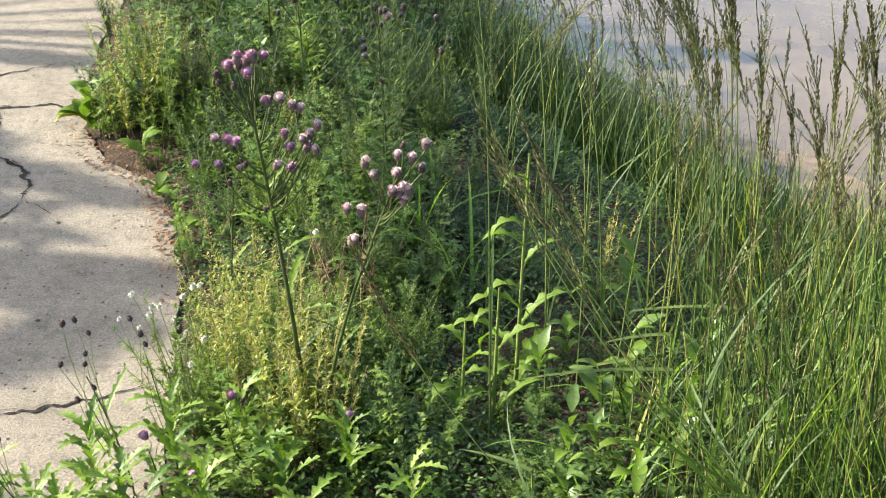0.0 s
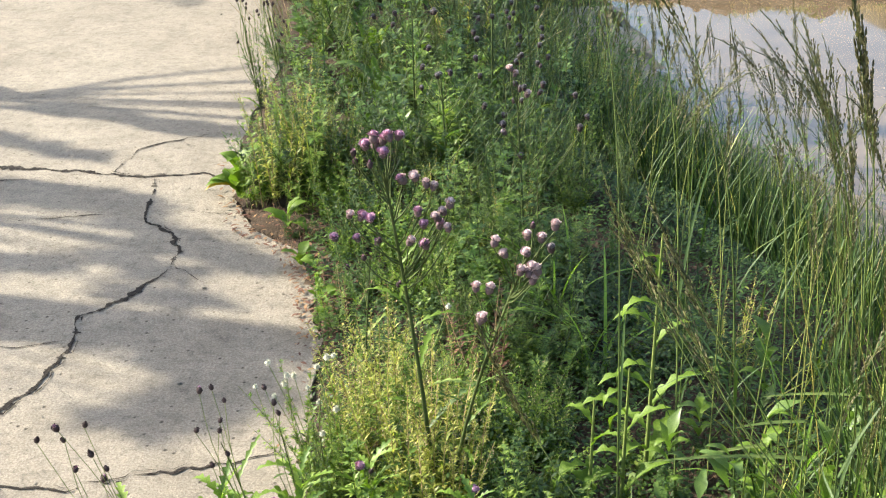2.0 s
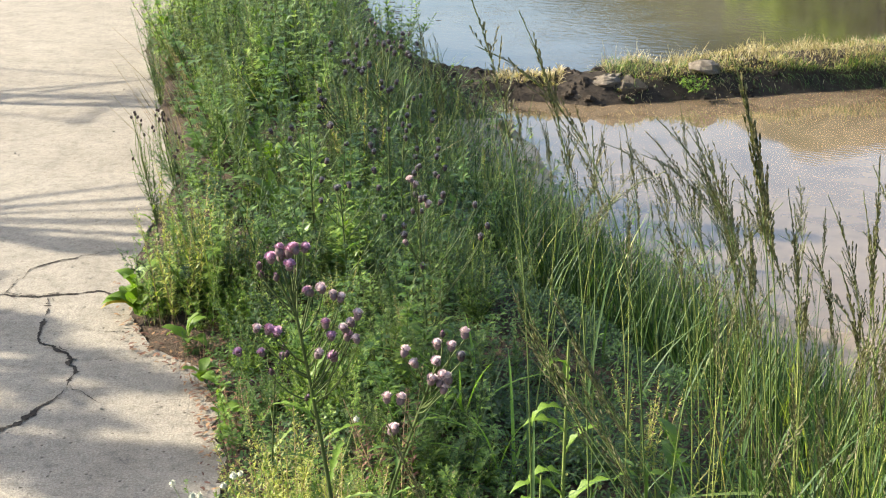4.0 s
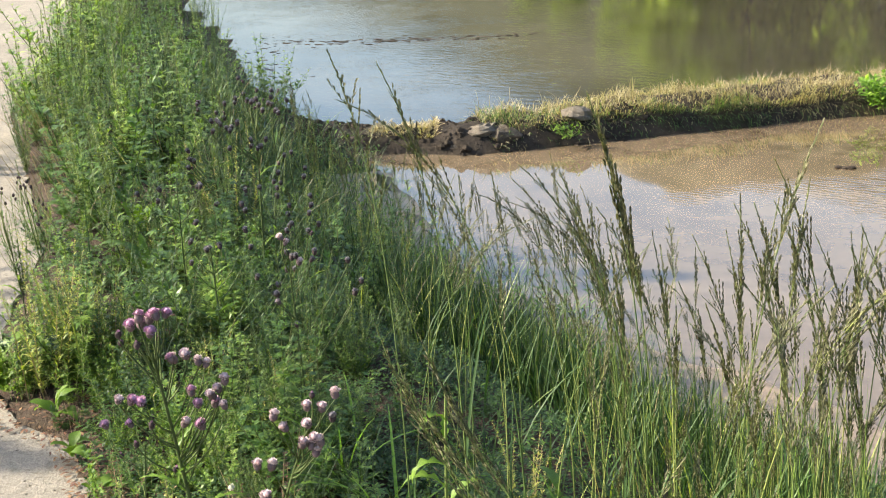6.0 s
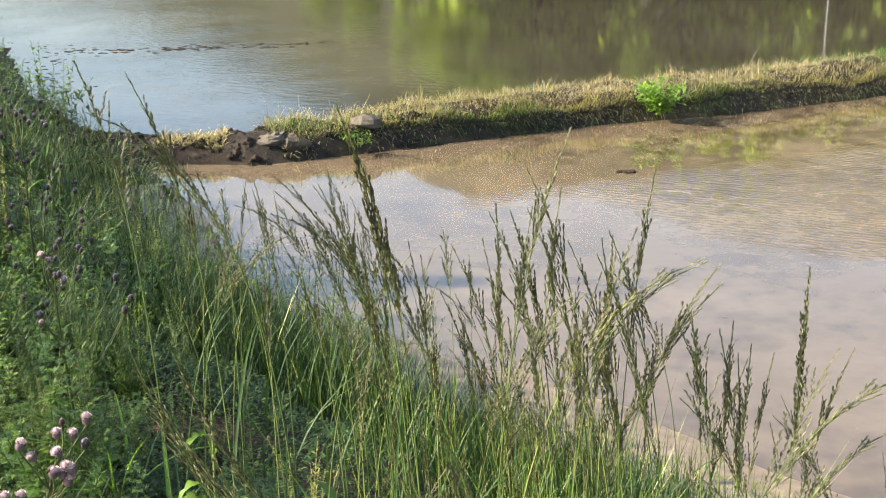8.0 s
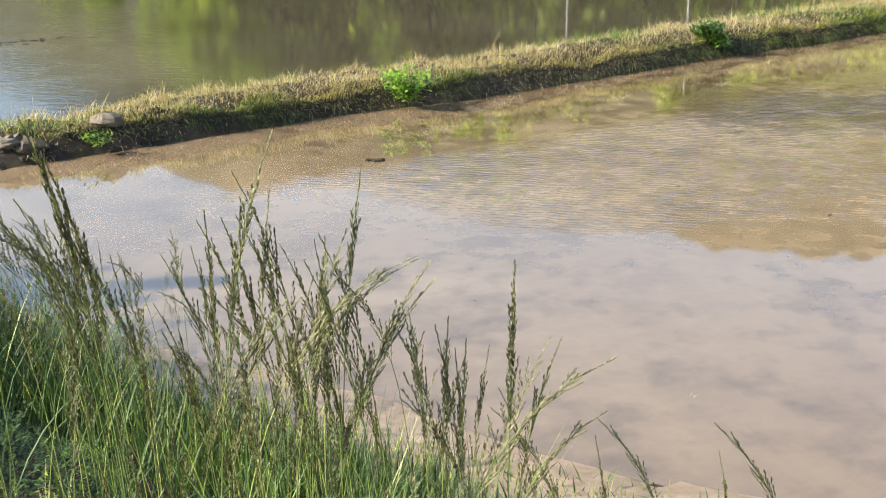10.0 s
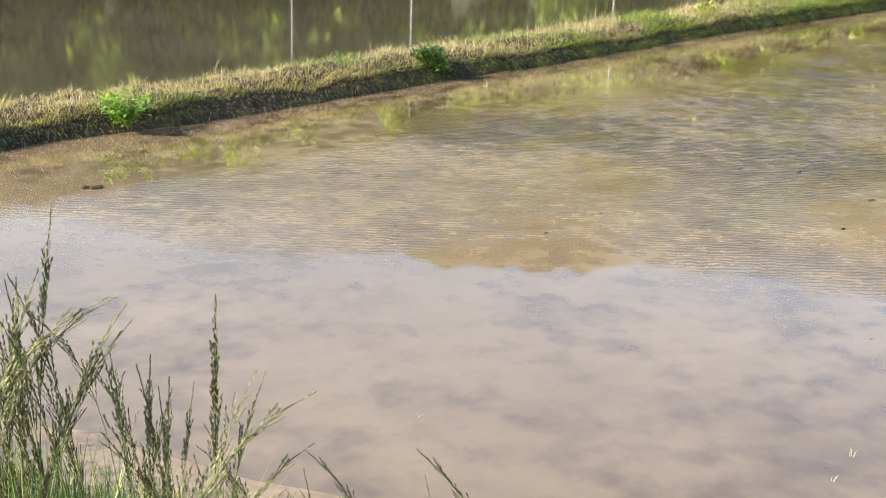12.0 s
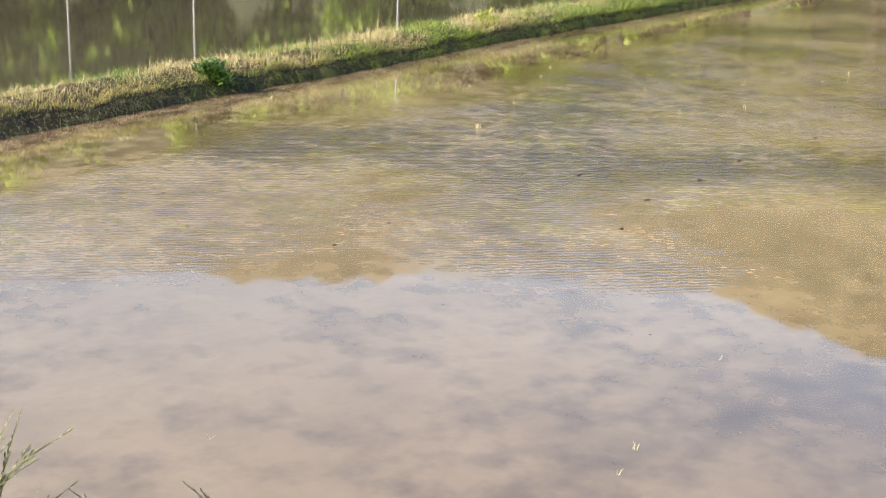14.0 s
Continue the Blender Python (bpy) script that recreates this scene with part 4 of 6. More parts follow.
def flowering_weed(name, label, foot, top, heads, thick, leaves, leaf_len, seed, group="", branch_from=0.82):
    """A stem from foot to top, a branch to each head, lobed leaves up the stem."""
    rnd = random.Random(seed)
    foot, top = np.array(foot, float), np.array(top, float)
    t = thing(name, label, "wildflower", *foot, group=group)
    stem = Geo()
    main = [foot + (top - foot) * np.array((u ** 1.4, u ** 1.4, u)) - foot for u in np.linspace(0, 1, 9)]
    tube(stem, main, thick, thick * 0.45, 5)
    for kind, pos in heads:
        rel = np.array(pos, float) - foot
        away = math.hypot(rel[0] - main[-1][0], rel[1] - main[-1][1])
        u = (rel[2] - 0.035 - away * rnd.uniform(0.7, 1.1)) / max(main[-1][2], 0.05) if branch_from > 0.6 else branch_from * rel[2] / max(main[-1][2], 0.05)
        u = max(0.12, min(0.97, u))
        if rel[2] < 0.03:
            continue
        a = np.array([np.interp(min(u, 0.9 * rel[2] / max(main[-1][2], 0.05)), np.linspace(0, 1, 9), [p[k] for p in main]) for k in range(3)])
        branch = Geo()
        thin = min(0.0015, 0.42 * thick)
        tube(branch, smooth_path(a, rel, 5, 0.006 if thick > 0.003 else 0.02, rnd), thin, 0.7 * thin, 4)
        part("branch", branch.mesh("branch", STEM_DARK if thick > 0.003 else STEM), t)
    part("stem", stem.mesh("stem", STEM_DARK), t)
    for k in range(leaves):
        u = 0.08 + 0.8 * k / max(leaves, 1)
        p = [np.interp(u, np.linspace(0, 1, 9), [q[j] for q in main]) for j in range(3)]
        size = leaf_len * (1.15 - 0.7 * u) * rnd.uniform(0.75, 1.2)
        part("leaf", LEAF_MESHES[rnd.randrange(3)], t, "", Matrix.Translation(p) @ Matrix.Rotation(k * 2.4 + rnd.uniform(-0.4, 0.4), 4, "Z") @ Matrix.Scale(size, 4))
    for kind, pos in heads:
        rel = Vector(np.array(pos, float) - foot)
        bulb, tuft = rnd.choice(HEADS[kind])
        tilt = Euler((rnd.uniform(-0.45, 0.45), rnd.uniform(-0.45, 0.45), rnd.uniform(0, 6.28))).to_matrix().to_4x4()
        h = part("flower_head", bulb, t, HEAD_LABEL[kind], Matrix.Translation(rel) @ tilt @ Matrix.Scale(rnd.uniform(0.88, 1.12), 4))
        part("floret_tuft", tuft, h)
    return t


def cluster(kind, centre, n, rx, rz, seed, other="", share=0.0):
    rnd = random.Random(seed)
    return [(other if rnd.random() < share else kind, (centre[0] + rnd.uniform(-rx, rx), centre[1] + rnd.uniform(-rx, rx), centre[2] + rnd.uniform(-rz, rz))) for _ in range(n)]


# the tall thistle in full flower
flowering_weed(
    "thistle", "tall thistle in flower with clustered pink heads at its top", (-0.15, 1.98, 0.0), (-0.204, 1.884, 0.734),
    [("pink", p) for p in ((-0.229, 1.875, 0.775), (-0.215, 1.865, 0.790), (-0.207, 1.893, 0.777), (-0.200, 1.865, 0.767), (-0.196, 1.902, 0.784), (-0.188, 1.875, 0.790), (-0.179, 1.884, 0.790), (-0.220, 1.893, 0.770))]
    + [("bud", p) for p in ((-0.250, 1.875, 0.763), (-0.249, 1.884, 0.747), (-0.220, 1.865, 0.748), (-0.197, 1.911, 0.743))]
    + cluster("pink", (-0.152, 1.893, 0.707), 4, 0.022, 0.014, 1, "faded", 0.6) + cluster("faded", (-0.122, 1.893, 0.666), 7, 0.03, 0.03, 2, "pink", 0.2)
    + [("faded", (-0.263, 1.875, 0.655)), ("pink", (-0.245, 1.875, 0.652)), ("pink", (-0.227, 1.875, 0.650)), ("pink", (-0.142, 1.893, 0.634)), ("faded", (-0.168, 1.884, 0.606)), ("bud", (-0.213, 1.865, 0.616)), ("pink", (-0.118, 1.902, 0.629))]
    + [("bud", (-0.240, 1.875, 0.579)), ("bud", (-0.190, 1.893, 0.524)), ("pink", (-0.140, 1.911, 0.588))],
    0.0052, 13, 0.13, 3)
flowering_weed("thistle", "low thistle with small purple heads at the concrete edge", (-0.36, 2.35, 0.0), (-0.33, 2.33, 0.36), [("pink", (-0.40, 2.33, 0.40)), ("pink", (-0.352, 2.33, 0.40)), ("pink", (-0.318, 2.34, 0.388)), ("bud", (-0.31, 2.33, 0.415)), ("bud", (-0.33, 2.36, 0.43)), ("bud", (-0.38, 2.34, 0.33))], 0.003, 6, 0.1, 4)
# its paler neighbour
flowering_weed(
    "thistle", "thistle with fading pale pink heads on branching stems", (-0.12, 1.98, 0.0), (0.037, 1.763, 0.648),
    [("faded", p) for p in ((-0.012, 1.748, 0.673), (0.009, 1.748, 0.656), (0.040, 1.756, 0.683), (0.060, 1.756, 0.680), (0.081, 1.756, 0.700), (0.042, 1.748, 0.661), (0.028, 1.756, 0.623), (0.040, 1.756, 0.620), (0.046, 1.756, 0.608), (0.058, 1.756, 0.624), (0.047, 1.763, 0.631), (-0.039, 1.748, 0.595), (-0.020, 1.748, 0.592))] + [("bud", (0.046, 1.771, 0.696)), ("grey", (0.075, 1.771, 0.656)), ("faded", (-0.025, 1.740, 0.548)), ("faded", (-0.033, 1.740, 0.542))],
    0.0042, 9, 0.11, 5)
# duller thistles further along the verge
flowering_weed("thistle", "thistle going over, with dull violet heads", (-0.06, 2.95, -0.02), (-0.08, 2.92, 0.52), cluster("faded", (-0.10, 2.91, 0.585), 3, 0.02, 0.015, 6) + cluster("grey", (-0.05, 2.92, 0.55), 6, 0.035, 0.02, 7, "faded", 0.3) + [("grey", (-0.11, 2.91, 0.45)), ("faded", (-0.105, 2.9, 0.435)), ("grey", (-0.07, 2.91, 0.37)), ("grey", (0.06, 2.93, 0.52)), ("grey", (0.09, 2.95, 0.46)), ("grey", (0.07, 2.95, 0.43))], 0.004, 9, 0.12, 8)
flowering_weed("thistle", "tall faded thistle crowded with grey-violet heads", (-0.28, 4.2, -0.02), (-0.27, 4.15, 0.6), cluster("grey", (-0.36, 4.14, 0.6), 9, 0.06, 0.02, 9) + cluster("grey", (-0.24, 4.15, 0.66), 8, 0.05, 0.03, 10, "bud", 0.3) + cluster("grey", (-0.3, 4.14, 0.54), 6, 0.06, 0.02, 11), 0.005, 10, 0.15, 12)
flowering_weed("thistle", "weathered thistle with scattered grey heads", (-0.22, 3.95, -0.04), (-0.2, 3.9, 0.42), cluster("grey", (-0.24, 3.92, 0.42), 8, 0.09, 0.05, 13) + cluster("grey", (-0.12, 3.9, 0.36), 6, 0.08, 0.06, 14), 0.004, 8, 0.13, 15)
flowering_weed("thistle", "weathered thistle with scattered grey heads", (-0.33, 3.45, 0.0), (-0.34, 3.42, 0.42), cluster("grey", (-0.34, 3.42, 0.42), 7, 0.12, 0.05, 16) + cluster("grey", (-0.2, 3.4, 0.34), 5, 0.1, 0.06, 17), 0.004, 9, 0.13, 18)
flowering_weed("thistle", "weathered thistle with scattered grey heads", (-0.5, 3.9, 0.0), (-0.5, 3.9, 0.5), cluster("grey", (-0.5, 3.9, 0.46), 7, 0.12, 0.06, 19), 0.004, 9, 0.14, 20)
for k, (x, y, z, n) in enumerate(((-0.48, 4.6, 0.62, 9), (-0.39, 4.82, 0.64, 10), (-0.29, 4.84, 0.6, 8), (-0.46, 4.4, 0.5, 6), (-0.17, 4.24, 0.5, 6), (-0.1, 3.6, 0.46, 6))):
    flowering_weed("thistle", "weathered thistle with clustered grey-violet heads", (x + 0.03, y + 0.04, float(ground_z(x + 0.03, y + 0.04))), (x, y, z - 0.09), cluster("grey", (x, y - 0.02, z - 0.05), n, 0.075, 0.05, 120 + k, "bud", 0.15), 0.004, 7, 0.12, 130 + k, "grey thistles along the verge")
# small thistles in the foreground leaves
for x, y, z, s in ((-0.40, 1.78, 0.12, 1), (-0.27, 1.86, 0.15, 2), (-0.30, 1.7, 0.1, 3), (-0.41, 1.7, 0.08, 4), (-0.06, 1.84, 0.13, 5)):
    flowering_weed("thistle", "small thistle with a single pink head among leaves", (x + 0.01, y + 0.02, 0.0), (x, y, z), [("pink", (x, y, z + 0.02)), ("bud", (x + 0.018, y + 0.02, z))], 0.0022, 5, 0.1, 60 + s, "small foreground thistles")
# thin weeds with dark dried buds
BUDS = "dry weeds with dark buds"
flowering_weed("budding_weed", "thin weed with dark buds leaning over the concrete", (-0.44, 1.80, 0.0), (-0.47, 1.73, 0.3), [("bud", (-0.49, 1.71, 0.405)), ("dark", (-0.472, 1.72, 0.408)), ("dark", (-0.452, 1.72, 0.385)), ("dark", (-0.505, 1.71, 0.33)), ("dark", (-0.465, 1.72, 0.345)), ("dark", (-0.468, 1.72, 0.325)), ("dark", (-0.485, 1.72, 0.255)), ("dark", (-0.455, 1.72, 0.28))], 0.002, 4, 0.13, 21, BUDS, 0.3)
flowering_weed("budding_weed", "thin weed with dark buds leaning over the concrete", (-0.36, 1.82, 0.0), (-0.39, 1.8, 0.3), [("dark", (-0.404, 1.79, 0.37)), ("dark", (-0.386, 1.8, 0.315)), ("dark", (-0.392, 1.79, 0.34))], 0.002, 3, 0.13, 22, BUDS, 0.3)
flowering_weed("budding_weed", "sprawling weed with dark buds and small violet tips", (-0.44, 1.5, 0.0), (-0.55, 1.45, 0.36), [("bud", (-0.59, 1.42, 0.515)), ("dark", (-0.62, 1.41, 0.5)), ("dark", (-0.56, 1.44, 0.51)), ("bud", (-0.58, 1.43, 0.44)), ("bud", (-0.55, 1.45, 0.41)), ("dark", (-0.51, 1.46, 0.37)), ("dark", (-0.588, 1.43, 0.49)), ("dark", (-0.555, 1.44, 0.46)), ("dark", (-0.54, 1.45, 0.43)), ("bud", (-0.63, 1.4, 0.38))], 0.002, 6, 0.14, 23, BUDS, 0.25)
for k, (x, y) in enumerate(((-1.08, 4.05), (-1.0, 4.1), (-0.96, 3.95))):
    flowering_weed("budding_weed", "tall thin weed with brown buds beside the road", (x + 0.02, y, 0.0), (x - 0.02, y - 0.03, 0.46), cluster("dark", (x - 0.02, y - 0.05, 0.46), 6, 0.03, 0.03, 24 + k) + cluster("dark", (x, y - 0.04, 0.36), 3, 0.04, 0.05, 34 + k), 0.0024, 7, 0.1, 44 + k, BUDS, 0.5)


# ---- leafy weeds of the verge, built once each and repeated ----
def weed(name, label, mats, h, stems, leaves, leaf_len, leaf_w, lift, seed, spread=0.12, tip=0, tip_mat=None, fan=1, stem_mat=None, from_=0.1):
    """Stems with leaves all the way up, simple or cut into leaflets; a metre scale of its own."""
    rng = np.random.default_rng(seed)
    stem, foliage = Geo(), Geo()
    for k in range(stems):
        a = rng.uniform(0, 6.28)
        foot = np.array((spread * 0.35 * math.cos(a), spread * 0.35 * math.sin(a), 0)) * rng.random()
        hh = h * rng.uniform(0.6, 1.08)
        path = curve_path(foot, a, math.pi / 2 - rng.uniform(0.02, 2.2 * spread), hh, rng.uniform(-0.3, 0.35), 7)
        tube(stem, path, 0.0024, 0.0009, 3)
        u = rng.uniform(from_, 1.0, leaves)
        base = np.stack([np.interp(u, np.linspace(0, 1, 8), [p[j] for p in path]) for j in range(3)], -1)
        ln = leaf_len * (1.25 - 0.85 * u) * rng.uniform(0.55, 1.25, leaves)
        az, el = rng.uniform(0, 6.28, leaves), lift + rng.normal(0, 0.28, leaves)
        bend = rng.uniform(0.2, 1.0, leaves)
        grow(foliage, base, az, el, ln, ln * leaf_w, bend, 1)
        way = np.stack([np.cos(az) * np.cos(el), np.sin(az) * np.cos(el), np.sin(el)], -1)
        for j in range(1, fan):
            side, at_ = (1 if j % 2 else -1), 0.18 + 0.2 * ((j - 1) // 2)
            grow(foliage, base + way * (ln * at_)[:, None], az + side * rng.uniform(0.5, 0.9, leaves), el - 0.1, ln * (0.66 - 0.1 * ((j - 1) // 2)), ln * leaf_w * 0.8, bend, 1)
        if tip:
            u = rng.uniform(0.55, 1.0, tip)
            base = np.stack([np.interp(u, np.linspace(0, 1, 8), [p[j] for p in path]) for j in range(3)], -1) + rng.normal(0, 0.009, (tip, 3))
            grow(foliage, base, rng.uniform(0, 6.28, tip), rng.uniform(0.2, 1.4, tip), rng.uniform(0.005, 0.01, tip), 0.004, 0.3, 1, 1)
    t = thing(name, label, "weed", group="leafy weeds on the verge")
    tagged(part("stem", stem.mesh("stem", stem_mat or STEM), t), kind="stuff")
    tagged(part("foliage", foliage.mesh("foliage", mats if tip_mat is None else [mats, tip_mat]), t), kind="stuff")
    return t


FEATHERY = [weed("feathery_weed", "feathery upright grey-green weed with thread-like leaves", (FEATHER, HERB_DARK, FEATHER)[k], 0.78, 6, 150, 0.052, 0.14, 0.75, 70 + k, 0.11, stem_mat=STEM_DARK) for k in range(3)]
SPIRE = [weed("spire_weed", "spire-shaped pale green weed packed with short leaves", (FEATHER, FEATHER)[k], 0.85, 4, 250, 0.036, 0.27, 0.75, 80 + k, 0.1, stem_mat=STEM_DARK) for k in range(2)]
LEAFY = [weed("leafy_weed", "bushy dark green weed with deeply cut leaves", HERB_DARK, 0.5, 7, 34, 0.076, 0.3, 0.5, 90 + k, 0.3, fan=3, stem_mat=STEM_DARK) for k in range(3)]
FRESH = [weed("fresh_weed", "fresh green branching weed with soft cut leaves", (BROAD, HERB, HERB_DARK)[k], 0.5, 7, 38, 0.066, 0.26, 0.65, 95 + k, 0.3, fan=3, stem_mat=STEM_DARK) for k in range(3)]
WISPY = [weed("wispy_weed", "wispy yellow-green weed with ripening stems and seeding tips", (HERB, HERB_PALE, BROAD)[k], 0.5, 8, (60, 96, 50)[k], (0.034, 0.032, 0.045)[k], (0.2, 0.26, 0.2)[k], 0.8, 100 + k, 0.22, (8, 20, 12)[k], GRASS_DRY, fan=(3, 1, 3)[k], stem_mat=(STEM, TAN_STEM, STEM)[k]) for k in range(3)]
FERNY = [weed("ferny_weed", "low cushion of fine ferny bright green leaves", (BROAD, HERB, HERB)[k], 0.17, 10, 32, 0.032, 0.17, 0.7, 110 + k, 0.5, fan=3) for k in range(3)]
WITHERED = [weed("withered_weed", "withered reddish-brown weed with shrivelled leaves", LITTER, 0.42, 7, 46, 0.03, 0.35, 0.5, 118 + k, 0.25, stem_mat=TAN_STEM) for k in range(2)]
DRY_STEMS = [weed("dry_stem_weed", "thin dry brown stems with a few seeds leaning over the road", LITTER, 0.75, 6, 26, 0.012, 0.35, 0.9, 115 + k, 0.16, stem_mat=TAN_STEM, from_=0.45) for k in range(2)]
first = {}


def plant(kinds, x, y, size, rnd):
    ob = rnd.choice(kinds)
    m = Matrix.Translation((x, y, float(ground_z(x, y)) - 0.01)) @ Matrix.Rotation(rnd.uniform(0, 6.28), 4, "Z") @ Matrix.Rotation(rnd.gauss(0, 0.06), 4, "X") @ Matrix.Scale(size, 4)
    if ob.name not in first:
        first[ob.name] = 1
        ob.matrix_world = m
    else:
        copy_thing(ob, m)


rnd = random.Random(9)
RNG = np.random.default_rng(31)


def patch_of(x, y):
    """Weeds grow in patches of one kind, some high, some sparse: the patch value, -1 to 1."""
    return max(-1.0, min(1.0, 1.7 * noise.noise(Vector((x * 2.1, y * 1.3, 5.0))) + 0.4 * noise.noise(Vector((x * 6, y * 4, 2.0)))))


def patch_kind(v, rnd):
    first = FEATHERY if v < -0.3 else LEAFY if v < 0.0 else SPIRE if v < 0.15 else FRESH
    return first if rnd.random() < 0.72 else rnd.choice((FEATHERY, LEAFY, FRESH, WISPY))


for p in scatter(RNG, 3000, -2.8, 0.5, 4.3, 10.5, lambda e, s, x, y: (e > 0.0) & (s > 0.3) & (e < 1.9 - 0.06 * y))[:400]:
    e = float(far_from(EDGE, p[0], p[1]))
    v = patch_of(p[0], p[1])
    high = patch_of(p[0] + 9.0, p[1] * 1.2)
    if high < -0.25 and rnd.random() < 0.6:
        continue
    kinds = patch_kind(v, rnd) if rnd.random() < 0.45 else rnd.choice((SPIRE, SPIRE, FEATHERY, FRESH))
    plant(kinds, p[0], p[1], rnd.uniform(0.6, 1.0) * (1.0 + 0.6 * high) * (0.65 + 0.35 * float(smooth(0.05, 0.35, e))) * (1.0 + 0.15 * float(smooth(6.0, 8.0, p[1]))) * (1.12 if kinds in (LEAFY, FRESH) else 1.0) * (1.0 if e < 0.8 else 0.72), rnd)
for p in scatter(RNG, 1200, -1.4, 0.3, 3.3, 4.6, lambda e, s, x, y: (e > 0.2) & (e < 1.3))[:85]:
    high = patch_of(p[0] + 9.0, p[1] * 1.2)
    if high > -0.5 or rnd.random() < 0.3:
        plant(patch_kind(patch_of(p[0], p[1]), rnd), p[0], p[1], rnd.uniform(0.42, 0.8) * (1.0 + 0.35 * high), rnd)
for p in scatter(RNG, 900, -6.0, 0.0, 10.0, 20.0, lambda e, s, x, y: (e > 0.05) & (s > 0.1))[:170]:
    plant(rnd.choice((FEATHERY, SPIRE, LEAFY, FRESH)), p[0], p[1], rnd.uniform(0.7, 1.2), rnd)
for p in scatter(RNG, 800, -1.0, 0.45, 2.45, 3.5, lambda e, s, x, y: (e > 0.10) & (e < 1.15))[:80]:
    near = float(far_from(EDGE, p[0], p[1])) < 0.42
    plant(rnd.choice((LEAFY, FERNY, FRESH, LEAFY) if near else (FEATHERY, FRESH, FRESH, LEAFY, WISPY)), p[0], p[1], rnd.uniform(0.22, 0.42) if near else rnd.uniform(0.28, 0.55), rnd)
for p in scatter(RNG, 800, -0.5, 0.9, 1.55, 2.6, lambda e, s, x, y: (e > 0.06) & (e < 0.95))[:90]:
    plant(rnd.choice((FRESH, LEAFY, FRESH)), p[0], p[1], rnd.uniform(0.2, 0.42), rnd)
for p in scatter(RNG, 1500, -0.35, 0.75, 1.5, 3.1, lambda e, s, x, y: (e > 0.12) & (e < 1.0))[:140]:
    plant(FERNY if p[0] < 0.16 else LEAFY, p[0], p[1], rnd.uniform(0.6, 1.15) * (1.0 if p[0] < 0.16 else 0.3), rnd)

for p in scatter(RNG, 600, -0.12, 0.34, 1.55, 2.02, lambda e, s, x, y: (e > 0.15))[:72]:
    plant(FERNY, p[0], p[1], rnd.uniform(0.75, 1.25), rnd)
for p in scatter(RNG, 500, -0.8, -0.25, 2.75, 3.45, lambda e, s, x, y: (e > 0.1) & (e < 0.5))[:26]:
    plant([WISPY[0], WISPY[2], FRESH[0], FRESH[2]], p[0], p[1], rnd.uniform(0.4, 0.7), rnd)

# tall feathery weeds that shade the foot of the grass
for p in scatter(RNG, 700, -0.55, 0.12, 2.95, 4.6, lambda e, s, x, y: (e > 0.4) & (e < 1.0))[:40]:
    kinds = rnd.choice((FEATHERY, LEAFY, FRESH, SPIRE, LEAFY))
    plant(kinds, p[0], p[1], rnd.uniform(0.55, 0.82) * (1.15 if kinds in (FRESH, LEAFY) else 1.0), rnd)

for p in scatter(RNG, 300, -0.8, -0.35, 2.6, 3.3, lambda e, s, x, y: (e > 0.03) & (e < 0.25))[:16]:
    plant(LEAFY if rnd.random() < 0.6 else FRESH, p[0], p[1], rnd.uniform(0.2, 0.38), rnd)

for x, y, size in ((-0.1, 2.42, 0.72), (-0.16, 2.5, 0.6), (-0.48, 2.72, 0.42), (-0.56, 2.85, 0.4), (-0.42, 2.45, 0.35), (0.34, 2.1, 0.6), (0.42, 2.2, 0.5), (-0.75, 3.2, 0.45), (-0.3, 2.2, 0.5), (-0.74, 3.1, 0.28), (-0.68, 3.02, 0.26), (-0.82, 3.3, 0.34), (-0.62, 2.92, 0.28), (-0.8, 3.2, 0.24), (-0.7, 3.16, 0.3)):
    plant(WITHERED, x, y, size, rnd)
# soft feathery growth behind the thistles
for p in scatter(RNG, 500, -0.35, 0.1, 2.5, 3.2, lambda e, s, x, y: (e > 0.3) & (e < 0.95))[:30]:
    plant(FEATHERY if rnd.random() < 0.6 else FRESH, p[0], p[1], rnd.uniform(0.5, 0.68) , rnd)
SPIRES = ((0.0, 5.34, 0.5), (-0.2, 5.6, 0.5), (-0.14, 5.52, 0.42), (-0.28, 5.7, 0.46), (-0.4, 6.45, 0.6), (-0.5, 6.75, 0.6), (-0.46, 6.6, 0.5), (-0.75, 7.1, 0.62), (-0.62, 6.9, 0.52), (0.04, 5.45, 0.36))
# pale spires and dry stems along the far verge
for x, y, top in SPIRES:
    plant(SPIRE, x, y, (top - float(ground_z(x, y))) / 0.85, rnd)
for k, (x, y) in enumerate(((-1.32, 5.5), (-1.4, 5.75), (-1.5, 6.1), (-1.36, 5.3), (-1.6, 6.5), (-1.28, 5.0), (-1.75, 6.9))):
    m = Matrix.Translation((x + 0.06, y, 0.0)) @ Matrix.Rotation(radians(-rnd.uniform(18, 38)), 4, "Y") @ Matrix.Rotation(rnd.uniform(0, 6.28), 4, "Z") @ Matrix.Scale(rnd.uniform(0.5, 0.75), 4)
    if k < 2:
        DRY_STEMS[k].matrix_world = m
    else:
        copy_thing(DRY_STEMS[k % 2], m @ Matrix.Scale(1 / DRY_STEMS[k % 2].scale[0], 4))

